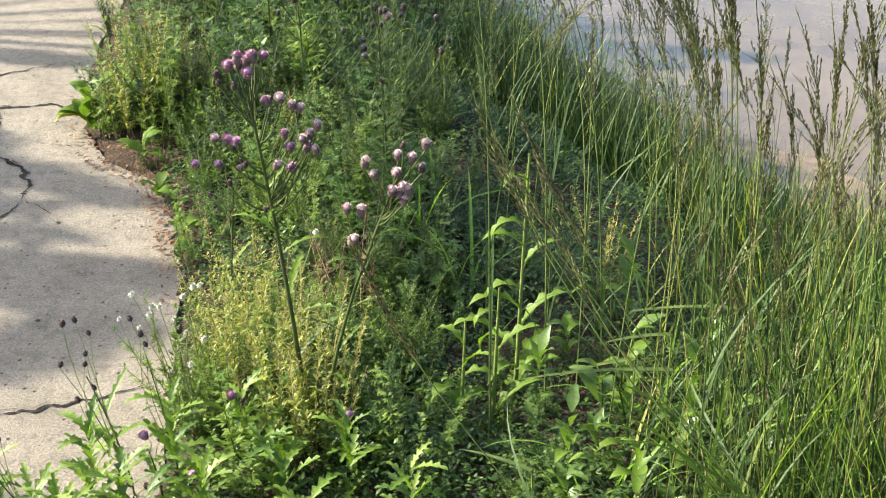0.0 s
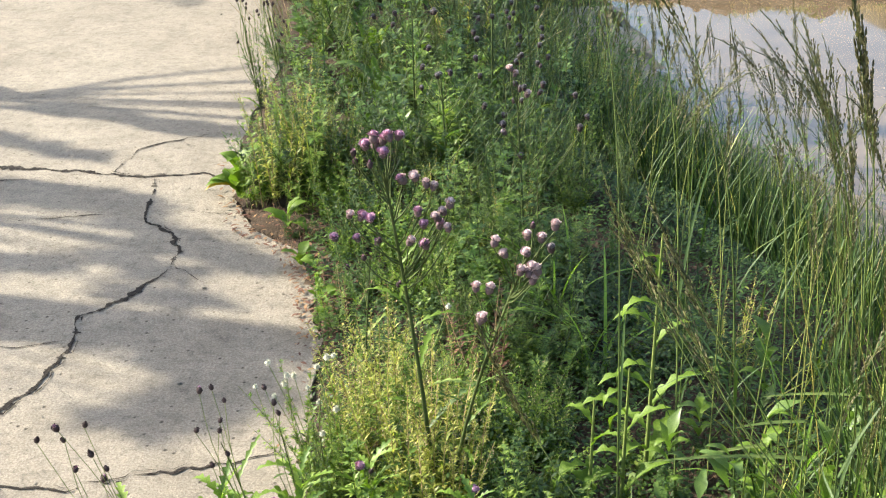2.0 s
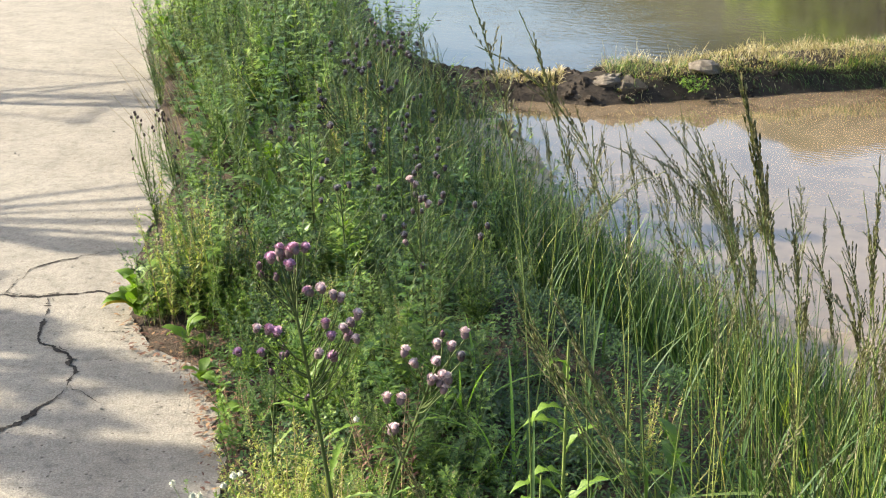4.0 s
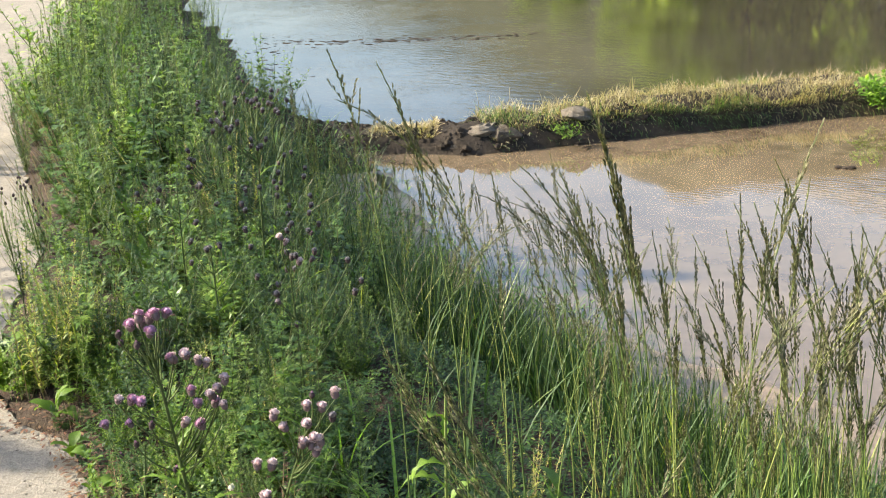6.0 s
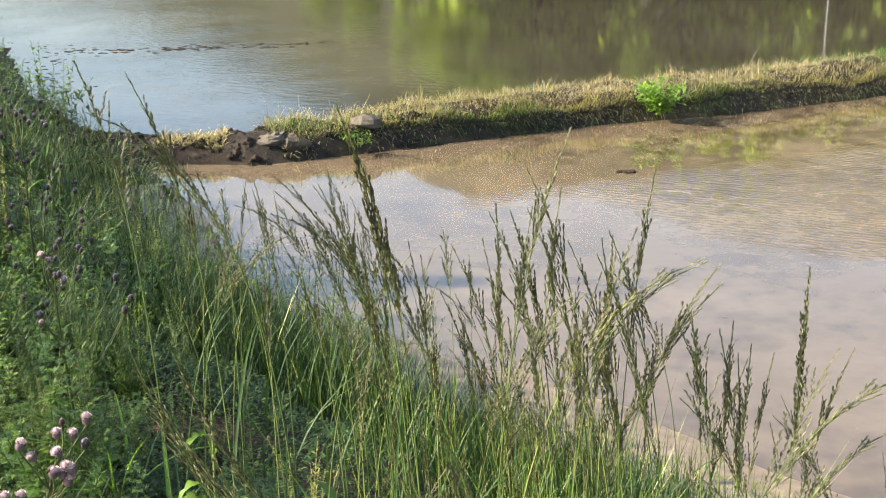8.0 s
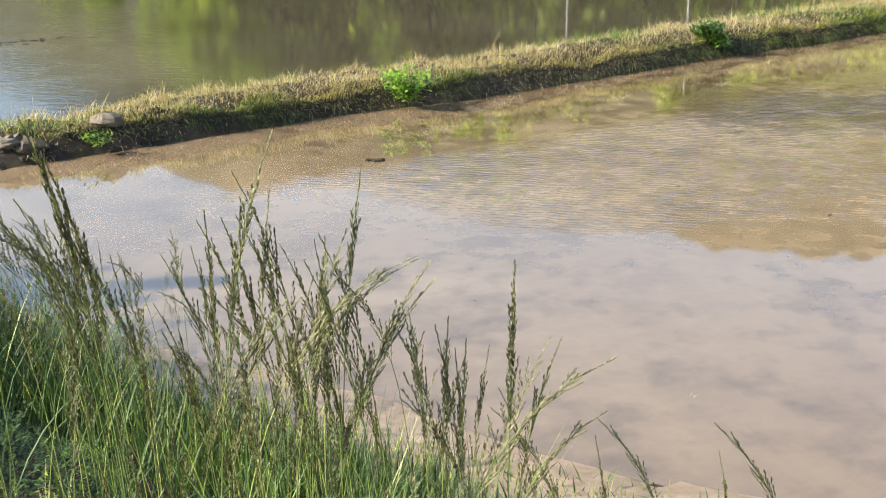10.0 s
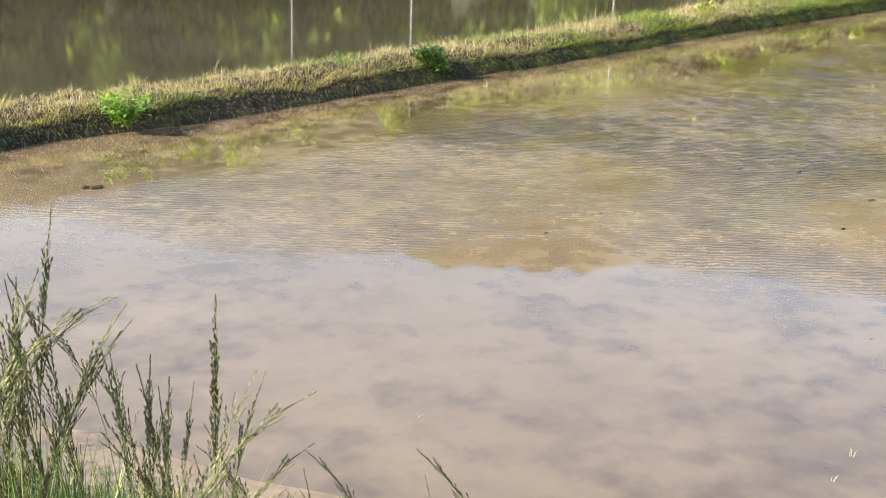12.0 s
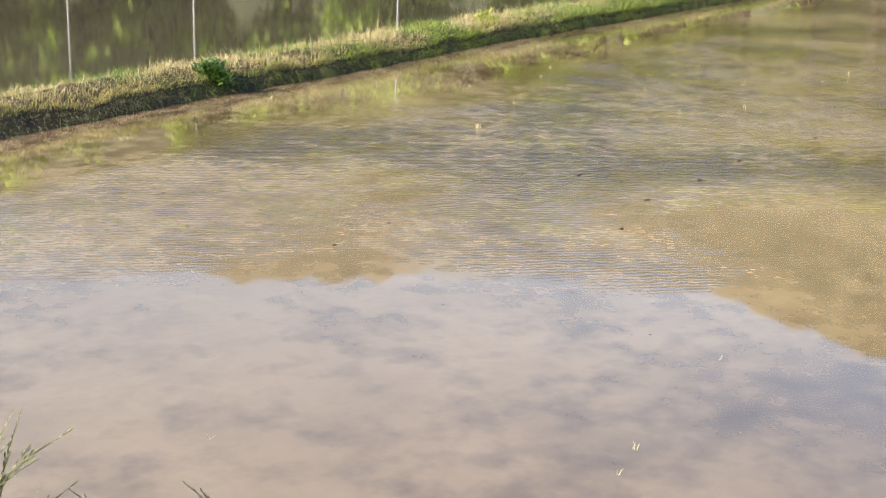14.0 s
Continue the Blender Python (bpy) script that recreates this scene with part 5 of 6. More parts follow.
# wispy yellow-green clump with white fluff, and the clump by the roadside
for k in range(84):
    a, r = rnd.uniform(0, 6.28), 0.27 * math.sqrt(rnd.random())
    x, y = -0.165 + r * math.cos(a), 2.12 + 0.85 * r * math.sin(a)
    if x > -0.08 and k % 3:
        plant(FERNY, x, y, rnd.uniform(1.3, 2.2), rnd)
    else:
        plant([WISPY[1], WISPY[0], WISPY[2], WISPY[0], FERNY[0]] if x < -0.08 else [WISPY[0], WISPY[2]], x, y, rnd.uniform(0.4, 0.76), rnd)
for k in range(40):
    a, r = rnd.uniform(0, 6.28), 0.15 * math.sqrt(rnd.random())
    plant([WISPY[1], WISPY[0], WISPY[2], WISPY[0]] if k % 4 else FRESH, -0.82 + r * math.cos(a), 3.56 + 1.4 * r * math.sin(a), rnd.uniform(0.55, 0.82), rnd)
FLUFF = []
for k in range(2):
    g = Geo()
    n = 130
    a, e = RNG.uniform(0, 6.28, n), np.arcsin(RNG.uniform(-0.7, 1.0, n))
    grow(g, np.zeros((n, 3)), a, e, RNG.uniform(0.005, 0.008, n), np.full(n, 0.0016), 0.2, 1)
    lump(g, (0, 0, 0), (0.0042, 0.0042, 0.004), 0, 8, 5, 0.15, 0, k)
    FLUFF.append(g.mesh("fluff", WHITE_FLUFF))
fluffy = thing("fluffy_seed_weed", "slender weed with white fluffy seed heads", "weed", -0.36, 2.02, 0.0)
tufts = [(-0.46, 1.99, 0.305), (-0.432, 1.99, 0.262), (-0.425, 1.99, 0.28), (-0.485, 1.98, 0.258), (-0.372, 2.01, 0.29), (-0.352, 2.01, 0.312), (-0.342, 2.02, 0.31), (-0.415, 2.0, 0.275), (-0.39, 2.0, 0.25), (-0.37, 2.0, 0.22), (-0.34, 2.01, 0.2), (-0.15, 2.2, 0.33), (-0.45, 1.98, 0.24), (-0.36, 1.97, 0.17)]
for p in tufts:
    rel = np.array(p) - (-0.36, 2.02, 0.0)
    g = Geo()
    tube(g, smooth_path((rel[0] * 0.25, rel[1] * 0.25, 0), rel, 5, 0.02, rnd), 0.0013, 0.0007, 3)
    part("stem", g.mesh("stem", STEM), fluffy)
for k, p in enumerate(tufts):
    part("seed_fluff", FLUFF[k % 2], fluffy, "white fluffy seed head", Matrix.Translation(np.array(p) - (-0.36, 2.02, 0.0)) @ Matrix.Rotation(k, 4, "Z") @ Matrix.Scale(rnd.uniform(0.8, 1.2), 4))


# ---- broad leaves ----
def wavy(length, width, droop, mat, seed):
    g = Geo()
    rnd = random.Random(seed)
    ph = rnd.uniform(0, 6)
    blade(g, (0, 0, 0), 0.0, 0.9, length, width, droop, 10, 0, 0.18, lambda t: (0.9 + 0.18 * math.sin(9 * t + ph)) * math.sin(math.pi * min(1, t * 0.92 + 0.08)) ** 0.8 if t < 1 else 0)
    return g.mesh("leaf", mat)


WAVY = [wavy(1.0, 0.3, d, m, k) for k, (d, m) in enumerate(((0.6, BROAD), (1.1, GLOSSY), (1.6, GLOSSY)))]
OVAL = [wavy(1.0, 0.38, d, m, 5 + k) for k, (d, m) in enumerate(((0.7, GLOSSY), (1.3, GLOSSY), (1.8, BROAD)))]
ROUND = [wavy(1.0, 0.55, d, BROAD, 15 + k) for k, d in enumerate((0.9, 1.3, 1.7))]
DOCK_LEAF = []
for k in range(3):
    g = Geo()
    blade(g, (0, 0, 0), 0.0, 1.2 - 0.25 * k, 1.0, 0.25, 1.2 + 0.7 * k, 16, 0, 0.3, lambda t: (0.8 + 0.34 * math.sin(24 * t + k)) * math.sin(math.pi * min(1, t * 0.93 + 0.07)) ** 0.7 if t < 1 else 0)
    DOCK_LEAF.append(g.mesh("leaf", BROAD))
for x, y, tall_, seed in ((0.245, 2.11, 0.53, 1), (0.14, 1.98, 0.25, 2), (0.2, 2.02, 0.3, 3)):
    rnd = random.Random(seed)
    dock = thing("dock", "upright dock plant with wavy bright green leaves up its stem", "weed", x, y, float(ground_z(x, y)), group="dock plants")
    g = Geo()
    path = curve_path((0, 0, 0), 1.2, 1.53, tall_, 0.02, 6)
    tube(g, path, 0.005, 0.002, 5)
    part("stem", g.mesh("stem", STEM), dock)
    n = int(tall_ * 22)
    for k in range(n):
        u = 0.06 + 0.92 * k / n
        p = [np.interp(u, np.linspace(0, 1, 7), [q[j] for q in path]) for j in range(3)]
        part("leaf", DOCK_LEAF[k % 3], dock, "", Matrix.Translation(p) @ Matrix.Rotation((3.2 if k % 3 else 0.2) + rnd.gauss(0, 0.6), 4, "Z") @ Matrix.Scale((0.14 - 0.08 * u) * rnd.uniform(0.8, 1.2), 4))
LOBED = [thistle_leaf(1.0, 0.5, d, m) for d, m in ((0.5, BROAD), (1.0, HERB), (1.5, BROAD), (0.8, HERB))]


def rosette(name, label, x, y, n, size, meshes, seed, lift=0.0):
    rnd = random.Random(seed)
    t = thing(name, label, "weed", x, y, float(ground_z(x, y)) if far_from(EDGE, x, y) > 0 else 0.0, group="leafy rosettes on the verge")
    for k in range(n):
        part("leaf", rnd.choice(meshes), t, "", Matrix.Translation((0, 0, 0.01 + lift * rnd.random())) @ Matrix.Rotation(k * 2.4 + rnd.uniform(-0.4, 0.4), 4, "Z") @ Matrix.Rotation(rnd.uniform(-0.5, 0.25), 4, "Y") @ Matrix.Scale(size * rnd.uniform(0.65, 1.15), 4))
    return t


for k, (x, y, n, s) in enumerate(((-0.5, 1.78, 8, 0.14), (-0.37, 1.84, 8, 0.14), (-0.25, 1.88, 9, 0.13), (-0.16, 1.74, 9, 0.13), (-0.42, 1.68, 9, 0.14), (-0.28, 1.66, 9, 0.14), (-0.05, 1.78, 8, 0.12), (-0.55, 1.62, 8, 0.14), (0.06, 1.7, 8, 0.12), (-0.1, 1.6, 8, 0.13), (-0.34, 1.74, 8, 0.13), (-0.2, 1.8, 8, 0.12), (-0.64, 1.7, 7, 0.12), (-0.6, 1.58, 8, 0.12), (-0.5, 1.6, 8, 0.13), (-0.48, 1.7, 8, 0.12), (-0.36, 1.62, 8, 0.12))):
    rosette("lobed_leaf_rosette", "rosette of lobed bright green leaves at the verge", x, y, n + 7, s * 0.62, LOBED, 200 + k, 0.15)
for k, (x, y, n, s) in enumerate(((0.38, 1.86, 8, 0.085), (0.45, 2.0, 8, 0.09), (0.55, 1.9, 7, 0.09), (0.35, 2.2, 7, 0.08), (0.48, 2.3, 7, 0.085), (0.62, 2.12, 7, 0.09), (0.28, 1.95, 7, 0.075), (0.32, 1.72, 7, 0.08), (0.5, 1.72, 7, 0.09), (0.66, 1.8, 7, 0.09), (0.42, 1.62, 7, 0.08), (-0.7, 4.3, 9, 0.2), (-0.62, 4.6, 9, 0.22), (-0.8, 4.75, 9, 0.2), (-0.66, 2.98, 6, 0.07), (-0.6, 2.9, 6, 0.06), (-0.75, 3.2, 6, 0.08), (-0.55, 2.75, 6, 0.07))):
    rosette("broad_leaf_rosette", "low plant with smooth oval glossy green leaves", x, y, n + (6 if x > 0 else 0), s * (0.72 if x > 0 else 1.0), OVAL if x > 0 else ROUND if s < 0.1 else WAVY, 230 + k, 0.22 if x > 0 else 0.08)
edge_plant = rosette("roadside_leafy_weed", "broad-leaved weed with a yellowed leaf at the road edge", -0.97, 3.46, 18, 0.11, ROUND, 250, 0.11)
g = Geo()
blade(g, (0, 0, 0), 0.0, 0.35, 0.085, 0.04, 1.1, 6, 0, 0.15, lambda t: math.sin(math.pi * min(1, t + 0.06)) if t < 1 else 0)
part("leaf", g.mesh("yellowed_leaf", YELLOW_LEAF), edge_plant, "yellowed drooping leaf", Matrix.Translation((-0.02, -0.02, 0.06)) @ Matrix.Rotation(3.5, 4, "Z"))

# ---- tufts of broad bright blades by the bank ----
ARCH = []
for k in range(3):
    g = Geo()
    blade(g, (0, 0, 0), 0.0, 1.35 - 0.15 * k, 1.0, 0.03, 0.7 + 0.5 * k, 8, 0, 0.2)
    ARCH.append(g.mesh("blade", BUSH))
for k, (x, y, n, size) in enumerate(((0.42, 1.78, 9, 0.3), (0.58, 1.86, 9, 0.33), (0.5, 2.02, 8, 0.34), (0.7, 1.98, 8, 0.3), (0.34, 1.68, 7, 0.24), (0.14, 2.5, 8, 0.34), (0.05, 2.75, 8, 0.36))):
    rnd = random.Random(300 + k)
    t = thing("broad_grass_tuft", "tuft of broad bright green grass blades", "grass", x, y, float(ground_z(x, y)) - 0.005, group="broad-bladed grass tufts")
    for j in range(n):
        part("blade", rnd.choice(ARCH), t, "", Matrix.Translation((rnd.gauss(0, 0.015), rnd.gauss(0, 0.015), 0)) @ Matrix.Rotation(rnd.uniform(0, 6.28), 4, "Z") @ Matrix.Scale(size * rnd.uniform(0.6, 1.15), 4))

# long pale blades fallen across the low leaves
for k, (x, y, z, turn, size) in enumerate(((0.5, 1.84, 0.27, 3.35, 0.29), (0.5, 1.89, 0.31, 3.45, 0.13), (0.26, 1.71, 0.15, 2.75, 0.13), (0.62, 1.95, 0.33, 3.3, 0.2), (0.45, 1.95, 0.22, 3.6, 0.16))):
    t = thing("broad_grass_tuft", "leaning stem with a long pale blade lying sideways", "grass", x, y, float(ground_z(x, y)) - 0.005, group="broad-bladed grass tufts")
    h = z - float(ground_z(x, y))
    g = Geo()
    tube(g, [(0, 0, 0), (0.004, 0, 0.5 * h), (0, 0, h)], 0.002, 0.0014, 4)
    part("stem", g.mesh("stem", STEM), t)
    g = Geo()
    blade(g, (0, 0, h), turn, 0.14, size, 0.014, 0.25, 8, 0, 0.2)
    part("blade", g.mesh("blade", FEATHER), t)
flowering_weed("budding_weed", "small weed with round dark red buds in the grass", (0.63, 1.72, float(ground_z(0.63, 1.72))), (0.615, 1.705, 0.16), [("dark", (0.583, 1.706, 0.235)), ("dark", (0.657, 1.685, 0.24)), ("dark", (0.61, 1.699, 0.205))], 0.0018, 2, 0.06, 26, BUDS, 0.4)

# ---- carpet of small leaves over the soil ----
floor_pts = scatter(RNG, 60000, -0.7, 0.9, 1.5, 4.6, lambda e, s, x, y: (e > 0.0) & (e < 1.25))
n = len(floor_pts)
lift = 0.02 + 0.14 * np.clip(np.sin(floor_pts[:, 0] * 9 + 2) * np.sin(floor_pts[:, 1] * 7) * 0.5 + 0.45, 0.05, 1) * RNG.random(n) * smooth(0.05, 0.2, far_from(EDGE, floor_pts[:, 0], floor_pts[:, 1]))
floor_pts[:, 2] += lift
g = Geo()
# mostly dark leaves, partly to put the shade under the weeds into the colour
cut = RNG.random(n)
for k, (lo, hi) in enumerate(((0, 0.2), (0.2, 0.985), (0.985, 1.01))):
    s = (cut >= lo) & (cut < hi)
    ln = RNG.uniform(0.008, 0.02, s.sum())
    grow(g, floor_pts[s], RNG.uniform(0, 6.28, s.sum()), RNG.uniform(-0.2, 0.9, s.sum()), ln, ln * 0.4, 0.5, 2, k)
single("ground_cover", g.mesh("ground_cover", [HERB, HERB_DARK, HERB_PALE]), "carpet of tiny green leaves covering the soil", "ground cover", "stuff")
far_pts = scatter(RNG, 30000, -3.5, 1.0, 4.4, 14.0, lambda e, s, x, y: (e > 0.08) & (s > 0.0))
gaps = np.array([patch_of(x + 9.0, y * 1.2) for x, y in far_pts[:, :2]])
far_pts = far_pts[(gaps > -0.35) | (RNG.random(len(gaps)) < 0.35)]
n = len(far_pts)
far_pts[:, 2] += RNG.uniform(0.01, 0.25, n) * smooth(0.0, 0.5, far_from(EDGE, far_pts[:, 0], far_pts[:, 1]))
g = Geo()
ln = RNG.uniform(0.02, 0.06, n)
half = n // 2
grow(g, far_pts[:half], RNG.uniform(0, 6.28, half), RNG.uniform(-0.2, 1.1, half), ln[:half], ln[:half] * 0.3, 0.6, 2, 0)
grow(g, far_pts[half:], RNG.uniform(0, 6.28, n - half), RNG.uniform(-0.2, 1.1, n - half), ln[half:], ln[half:] * 0.3, 0.6, 2, 1)
single("undergrowth", g.mesh("undergrowth", [HERB, HERB_DARK]), "tangled green undergrowth along the verge", "undergrowth", "stuff")
lit = scatter(RNG, 9000, -1.2, -0.2, 2.0, 4.2, lambda e, s, x, y: (e > -0.06) & (e < 0.2) & (RNG.random(len(x)) < np.exp(-((y - 2.95) / 0.45) ** 2)))
lit[:, 2] = np.maximum(lit[:, 2], 0.004) + 0.004
g = Geo()
ln = RNG.uniform(0.008, 0.025, len(lit))
grow(g, lit, RNG.uniform(0, 6.28, len(lit)), RNG.uniform(-0.1, 0.5, len(lit)), ln, ln * 0.4, 0.5, 2)
single("leaf_litter", g.mesh("leaf_litter", LITTER), "reddish-brown dead leaves along the concrete edge", "leaf litter", "stuff")


# ---- on the bund ----
def bund_points(n, s0, s1, u0, u1, rng):
    s, u = rng.uniform(s0, s1, n), rng.uniform(u0, u1, n)
    out = []
    for a, b in zip(s, u):
        p, across, w, h = along_bund(a)
        q = p + across * w * b
        v = np.interp(b, [r[0] for r in PROFILE], [r[1] for r in PROFILE])
        wob = 0.05 * noise.noise(Vector((a * 2.2, b * 3, 0))) + 0.025 * noise.noise(Vector((a * 9, b * 6, 4)))
        out.append((q[0] + across[0] * wob * 0.8, q[1] + across[1] * wob * 0.8, WATER_Z + h * v + (wob if v > 0.3 else 0.3 * wob) - 0.004))
    return np.array(out), s, u


pts, s, u = bund_points(110000, 1.9, 30.0, 0.02, 0.98, RNG)
more, s2, u2 = bund_points(26000, 2.4, 30.0, 0.0, 0.2, RNG)
pts, s, u = np.concatenate([pts, more]), np.concatenate([s, s2]), np.concatenate([u, u2])
keep = u > 0.02 * RNG.random(len(s))
pts, s, u = pts[keep], s[keep], u[keep]
low_face = u < 0.1
keep = ~(low_face & (RNG.random(len(s)) < np.interp(s, [3, 6, 9, 14], [0.75, 0.65, 0.35, 0.15])))
pts, s, u, low_face = pts[keep], s[keep], u[keep], low_face[keep]
green = np.array([noise.noise(Vector((a * 0.7, b * 2, 7))) for a, b in zip(s, u)]) + 0.3 * smooth(6, 14, s) - 0.45 * smooth(0.08, 0.3, u) + 0.16 + 0.3 * low_face * smooth(7, 10, s)
green = green + RNG.normal(0, 0.24, len(s))
# further along the grass is fresher
fresh = RNG.random(len(s)) < 0.55 * smooth(5.5, 11, s)
g = Geo()
for k, sel in enumerate((green < 0.05, (green >= 0.05) & (green < 0.3), (green >= 0.3) & ~fresh, (green >= 0.3) & fresh)):
    n = sel.sum()
    tufty = np.array([noise.noise(Vector((a * 4.2, b * 2.5, 31))) for a, b in zip(s[sel], u[sel])])
    ln = RNG.uniform(0.03, 0.11, n) * (1.0 + 1.1 * np.clip(tufty, -0.5, 1)) * (1.0 + 0.45 * smooth(6, 14, s[sel])) * np.where(RNG.random(n) < 0.06, 1.7, 1.0)
    az = np.where(u[sel] < 0.25, -1.2 + RNG.normal(0, 0.7, n), RNG.uniform(0, 6.28, n))
    grow(g, pts[sel], az, np.where(u[sel] < 0.12, RNG.uniform(-0.4, 0.8, n), RNG.uniform(0.75, 1.55, n)), ln, RNG.uniform(0.0028, 0.0055, n), RNG.uniform(0.3, 1.6, n), 1, k)
single("bund_grass", g.mesh("bund_grass", [GRASS_DRY, HERB, GRASS, HERB_PALE]), "short straw-coloured and green grass covering the bund", "grass", "stuff")


def leafy_bush(name, label, x, y, z, h, r, seed, mat, stems=9, leaves=46, size=0.05):
    rng = np.random.default_rng(seed)
    t = thing(name, label, "bush", x, y, z, group="green plants on the bund")
    stem, fol = Geo(), Geo()
    for k in range(stems):
        a = rng.uniform(0, 6.28)
        path = curve_path((0.02 * math.cos(a), 0.02 * math.sin(a), 0), a, 1.5 - rng.uniform(0, 1.0) * r / h, h * rng.uniform(0.7, 1.1), rng.uniform(-0.2, 0.4), 6)
        tube(stem, path, 0.004, 0.0015, 4)
        q = rng.uniform(0.2, 1.0, leaves)
        base = np.stack([np.interp(q, np.linspace(0, 1, 7), [p[j] for p in path]) for j in range(3)], -1) + rng.normal(0, 0.02, (leaves, 3))
        ln = size * rng.uniform(0.6, 1.2, leaves)
        grow(fol, base, rng.uniform(0, 6.28, leaves), rng.uniform(-0.1, 1.2, leaves), ln, ln * 0.4, 0.6, 2)
    tagged(part("stem", stem.mesh("stem", STEM), t), kind="stuff")
    tagged(part("foliage", fol.mesh("foliage", mat), t), kind="stuff")
    return t


leafy_bush("leafy_bush", "bright green leafy bush on the bund edge", 3.97, 9.64, WATER_Z + 0.06, 0.32, 0.22, 1, BUSH, 15, 44, 0.06)
leafy_bush("leafy_bush", "dense green tussock on the bund", 7.62, 10.8, WATER_Z + 0.13, 0.2, 0.3, 2, HERB, 16, 50, 0.075)
leafy_bush("leafy_bush", "pale green tussock on the bund", 13.5, 12.75, WATER_Z + 0.15, 0.22, 0.26, 3, HERB_PALE, 12, 40, 0.07)
leafy_bush("leafy_bush", "small green herb on the muddy bund face", 1.42, 9.02, WATER_Z + 0.07, 0.12, 0.1, 4, BROAD, 6, 20, 0.04)


TAN_STONE = make_soil("tan_stone", (0.13, 0.105, 0.078), (0.23, 0.195, 0.148), 9.0)
BROWN_STONE = make_soil("muddy_stone", (0.06, 0.048, 0.036), (0.15, 0.125, 0.095), 12.0)


def rock(x, y, z, size, turn, seed, label, mat, tilt=0.0):
    g = Geo()
    lump(g, (0, 0, 0), size, turn, 9, 6, 0.24, 0, seed)
    single("rock", g.mesh("rock", mat, False), label, "rock", m=pose(x, y, z, 0, tilt, 0))


rock(0.8, 9.1, WATER_Z + 0.13, (0.13, 0.09, 0.05), 0.4, 1, "flat tan stone lying tilted on the bund", TAN_STONE, -14)
rock(0.98, 9.08, WATER_Z + 0.1, (0.12, 0.08, 0.07), 1.4, 5, "dark muddy stone in the bund face", BROWN_STONE)
rock(1.52, 9.3, WATER_Z + 0.19, (0.13, 0.09, 0.055), 0.2, 2, "pale flat stone lying on the bund", TAN_STONE)
rock(0.62, 9.02, WATER_Z + 0.04, (0.07, 0.06, 0.04), 0.9, 3, "small muddy stone at the water's edge", BROWN_STONE)
# clods along the bare start of the bund
g = Geo()
for k in range(620):
    (p,), (s,), _ = bund_points(1, 0.1, 3.2, -0.04, 0.9, RNG)
    r = 0.007 + 0.03 * RNG.random() ** 2.2
    lump(g, p, (r, r * 0.9, r * 0.7), k, 6, 4, 0.25, 0, k)
single("mud_clods", g.mesh("mud_clods", MUD, False), "dark wet clods along the bare part of the bund", "mud", "stuff")
pts, s, u = bund_points(2600, 0.6, 2.2, 0.2, 0.8, RNG)
keep = np.abs(s - 1.2) < 0.28
g = Geo()
n = keep.sum()
grow(g, pts[keep], RNG.uniform(0, 6.28, n), RNG.uniform(0.5, 1.4, n), RNG.uniform(0.04, 0.1, n), 0.008, 0.9, 2)
single("dry_tuft", g.mesh("dry_tuft", [GRASS_DRY]), "straw-coloured grass tuft on the bare bund", "grass", "stuff")

# ---- in the water ----
def clod(x, y, size, seed):
    g = Geo()
    rnd = random.Random(seed)
    for k in range(4):
        lump(g, (rnd.uniform(-1, 1) * size, rnd.uniform(-0.5, 0.5) * size, 0), (size * rnd.uniform(0.3, 0.7), size * 0.4, size * 0.22), rnd.random(), 7, 5, 0.3, 0, seed + k)
    single("mud_clod", g.mesh("mud_clod", MUD, False), "dark lump of mud breaking the water surface", "mud", group="mud lumps in the water", m=Matrix.Translation((x, y, WATER_Z + 0.004)))


for k, (x, y, size) in enumerate(((3.15, 8.13, 0.055), (8.55, 5.55, 0.05), (7.70, 5.40, 0.05), (10.86, 5.91, 0.05), (6.9, 5.0, 0.035), (9.4, 5.75, 0.05), (7.9, 6.2, 0.04))):
    clod(x, y, size * (1.0 if k == 0 else 0.55), 300 + 7 * k)
rnd = random.Random(77)
for k in range(14):
    clod(rnd.uniform(4.5, 11.5), rnd.gauss(6.2, 0.9), rnd.uniform(0.006, 0.014), 500 + 7 * k)
for k in range(9):
    clod(rnd.uniform(4.0, 7.0), rnd.uniform(2.6, 4.0), rnd.uniform(0.003, 0.007), 900 + 7 * k)
g = Geo()
for k in range(240):
    if k < 130:
        x, y = RNG.normal(0.45, 0.7), RNG.normal(14.6, 0.12)
    else:
        x, y = RNG.normal(-1.1, 0.16), RNG.uniform(11.6, 15.2)
    r = RNG.uniform(0.008, 0.032) * (1.0 if k < 130 else 0.65)
    lump(g, (x, y, WATER_Z), (r * 1.7, r * 0.7, r * 0.22), RNG.uniform(0, 3), 6, 4, 0.3, 0, k)
single("floating_debris", g.mesh("floating_debris", MUD, False), "dark scraps of mud and straw on the far paddy water", "debris", "stuff")
SPRIG = []
for k in range(3):
    g = Geo()
    for j in range(4 + k):
        a = RNG.uniform(0, 6.28)
        blade(g, (RNG.normal(0, 0.012), RNG.normal(0, 0.012), -0.02), a, RNG.uniform(0.9, 1.5), RNG.uniform(0.05, 0.10), 0.005, RNG.uniform(0.2, 1.2), 3)
    SPRIG.append(g.mesh("sprig", GRASS_DRY))
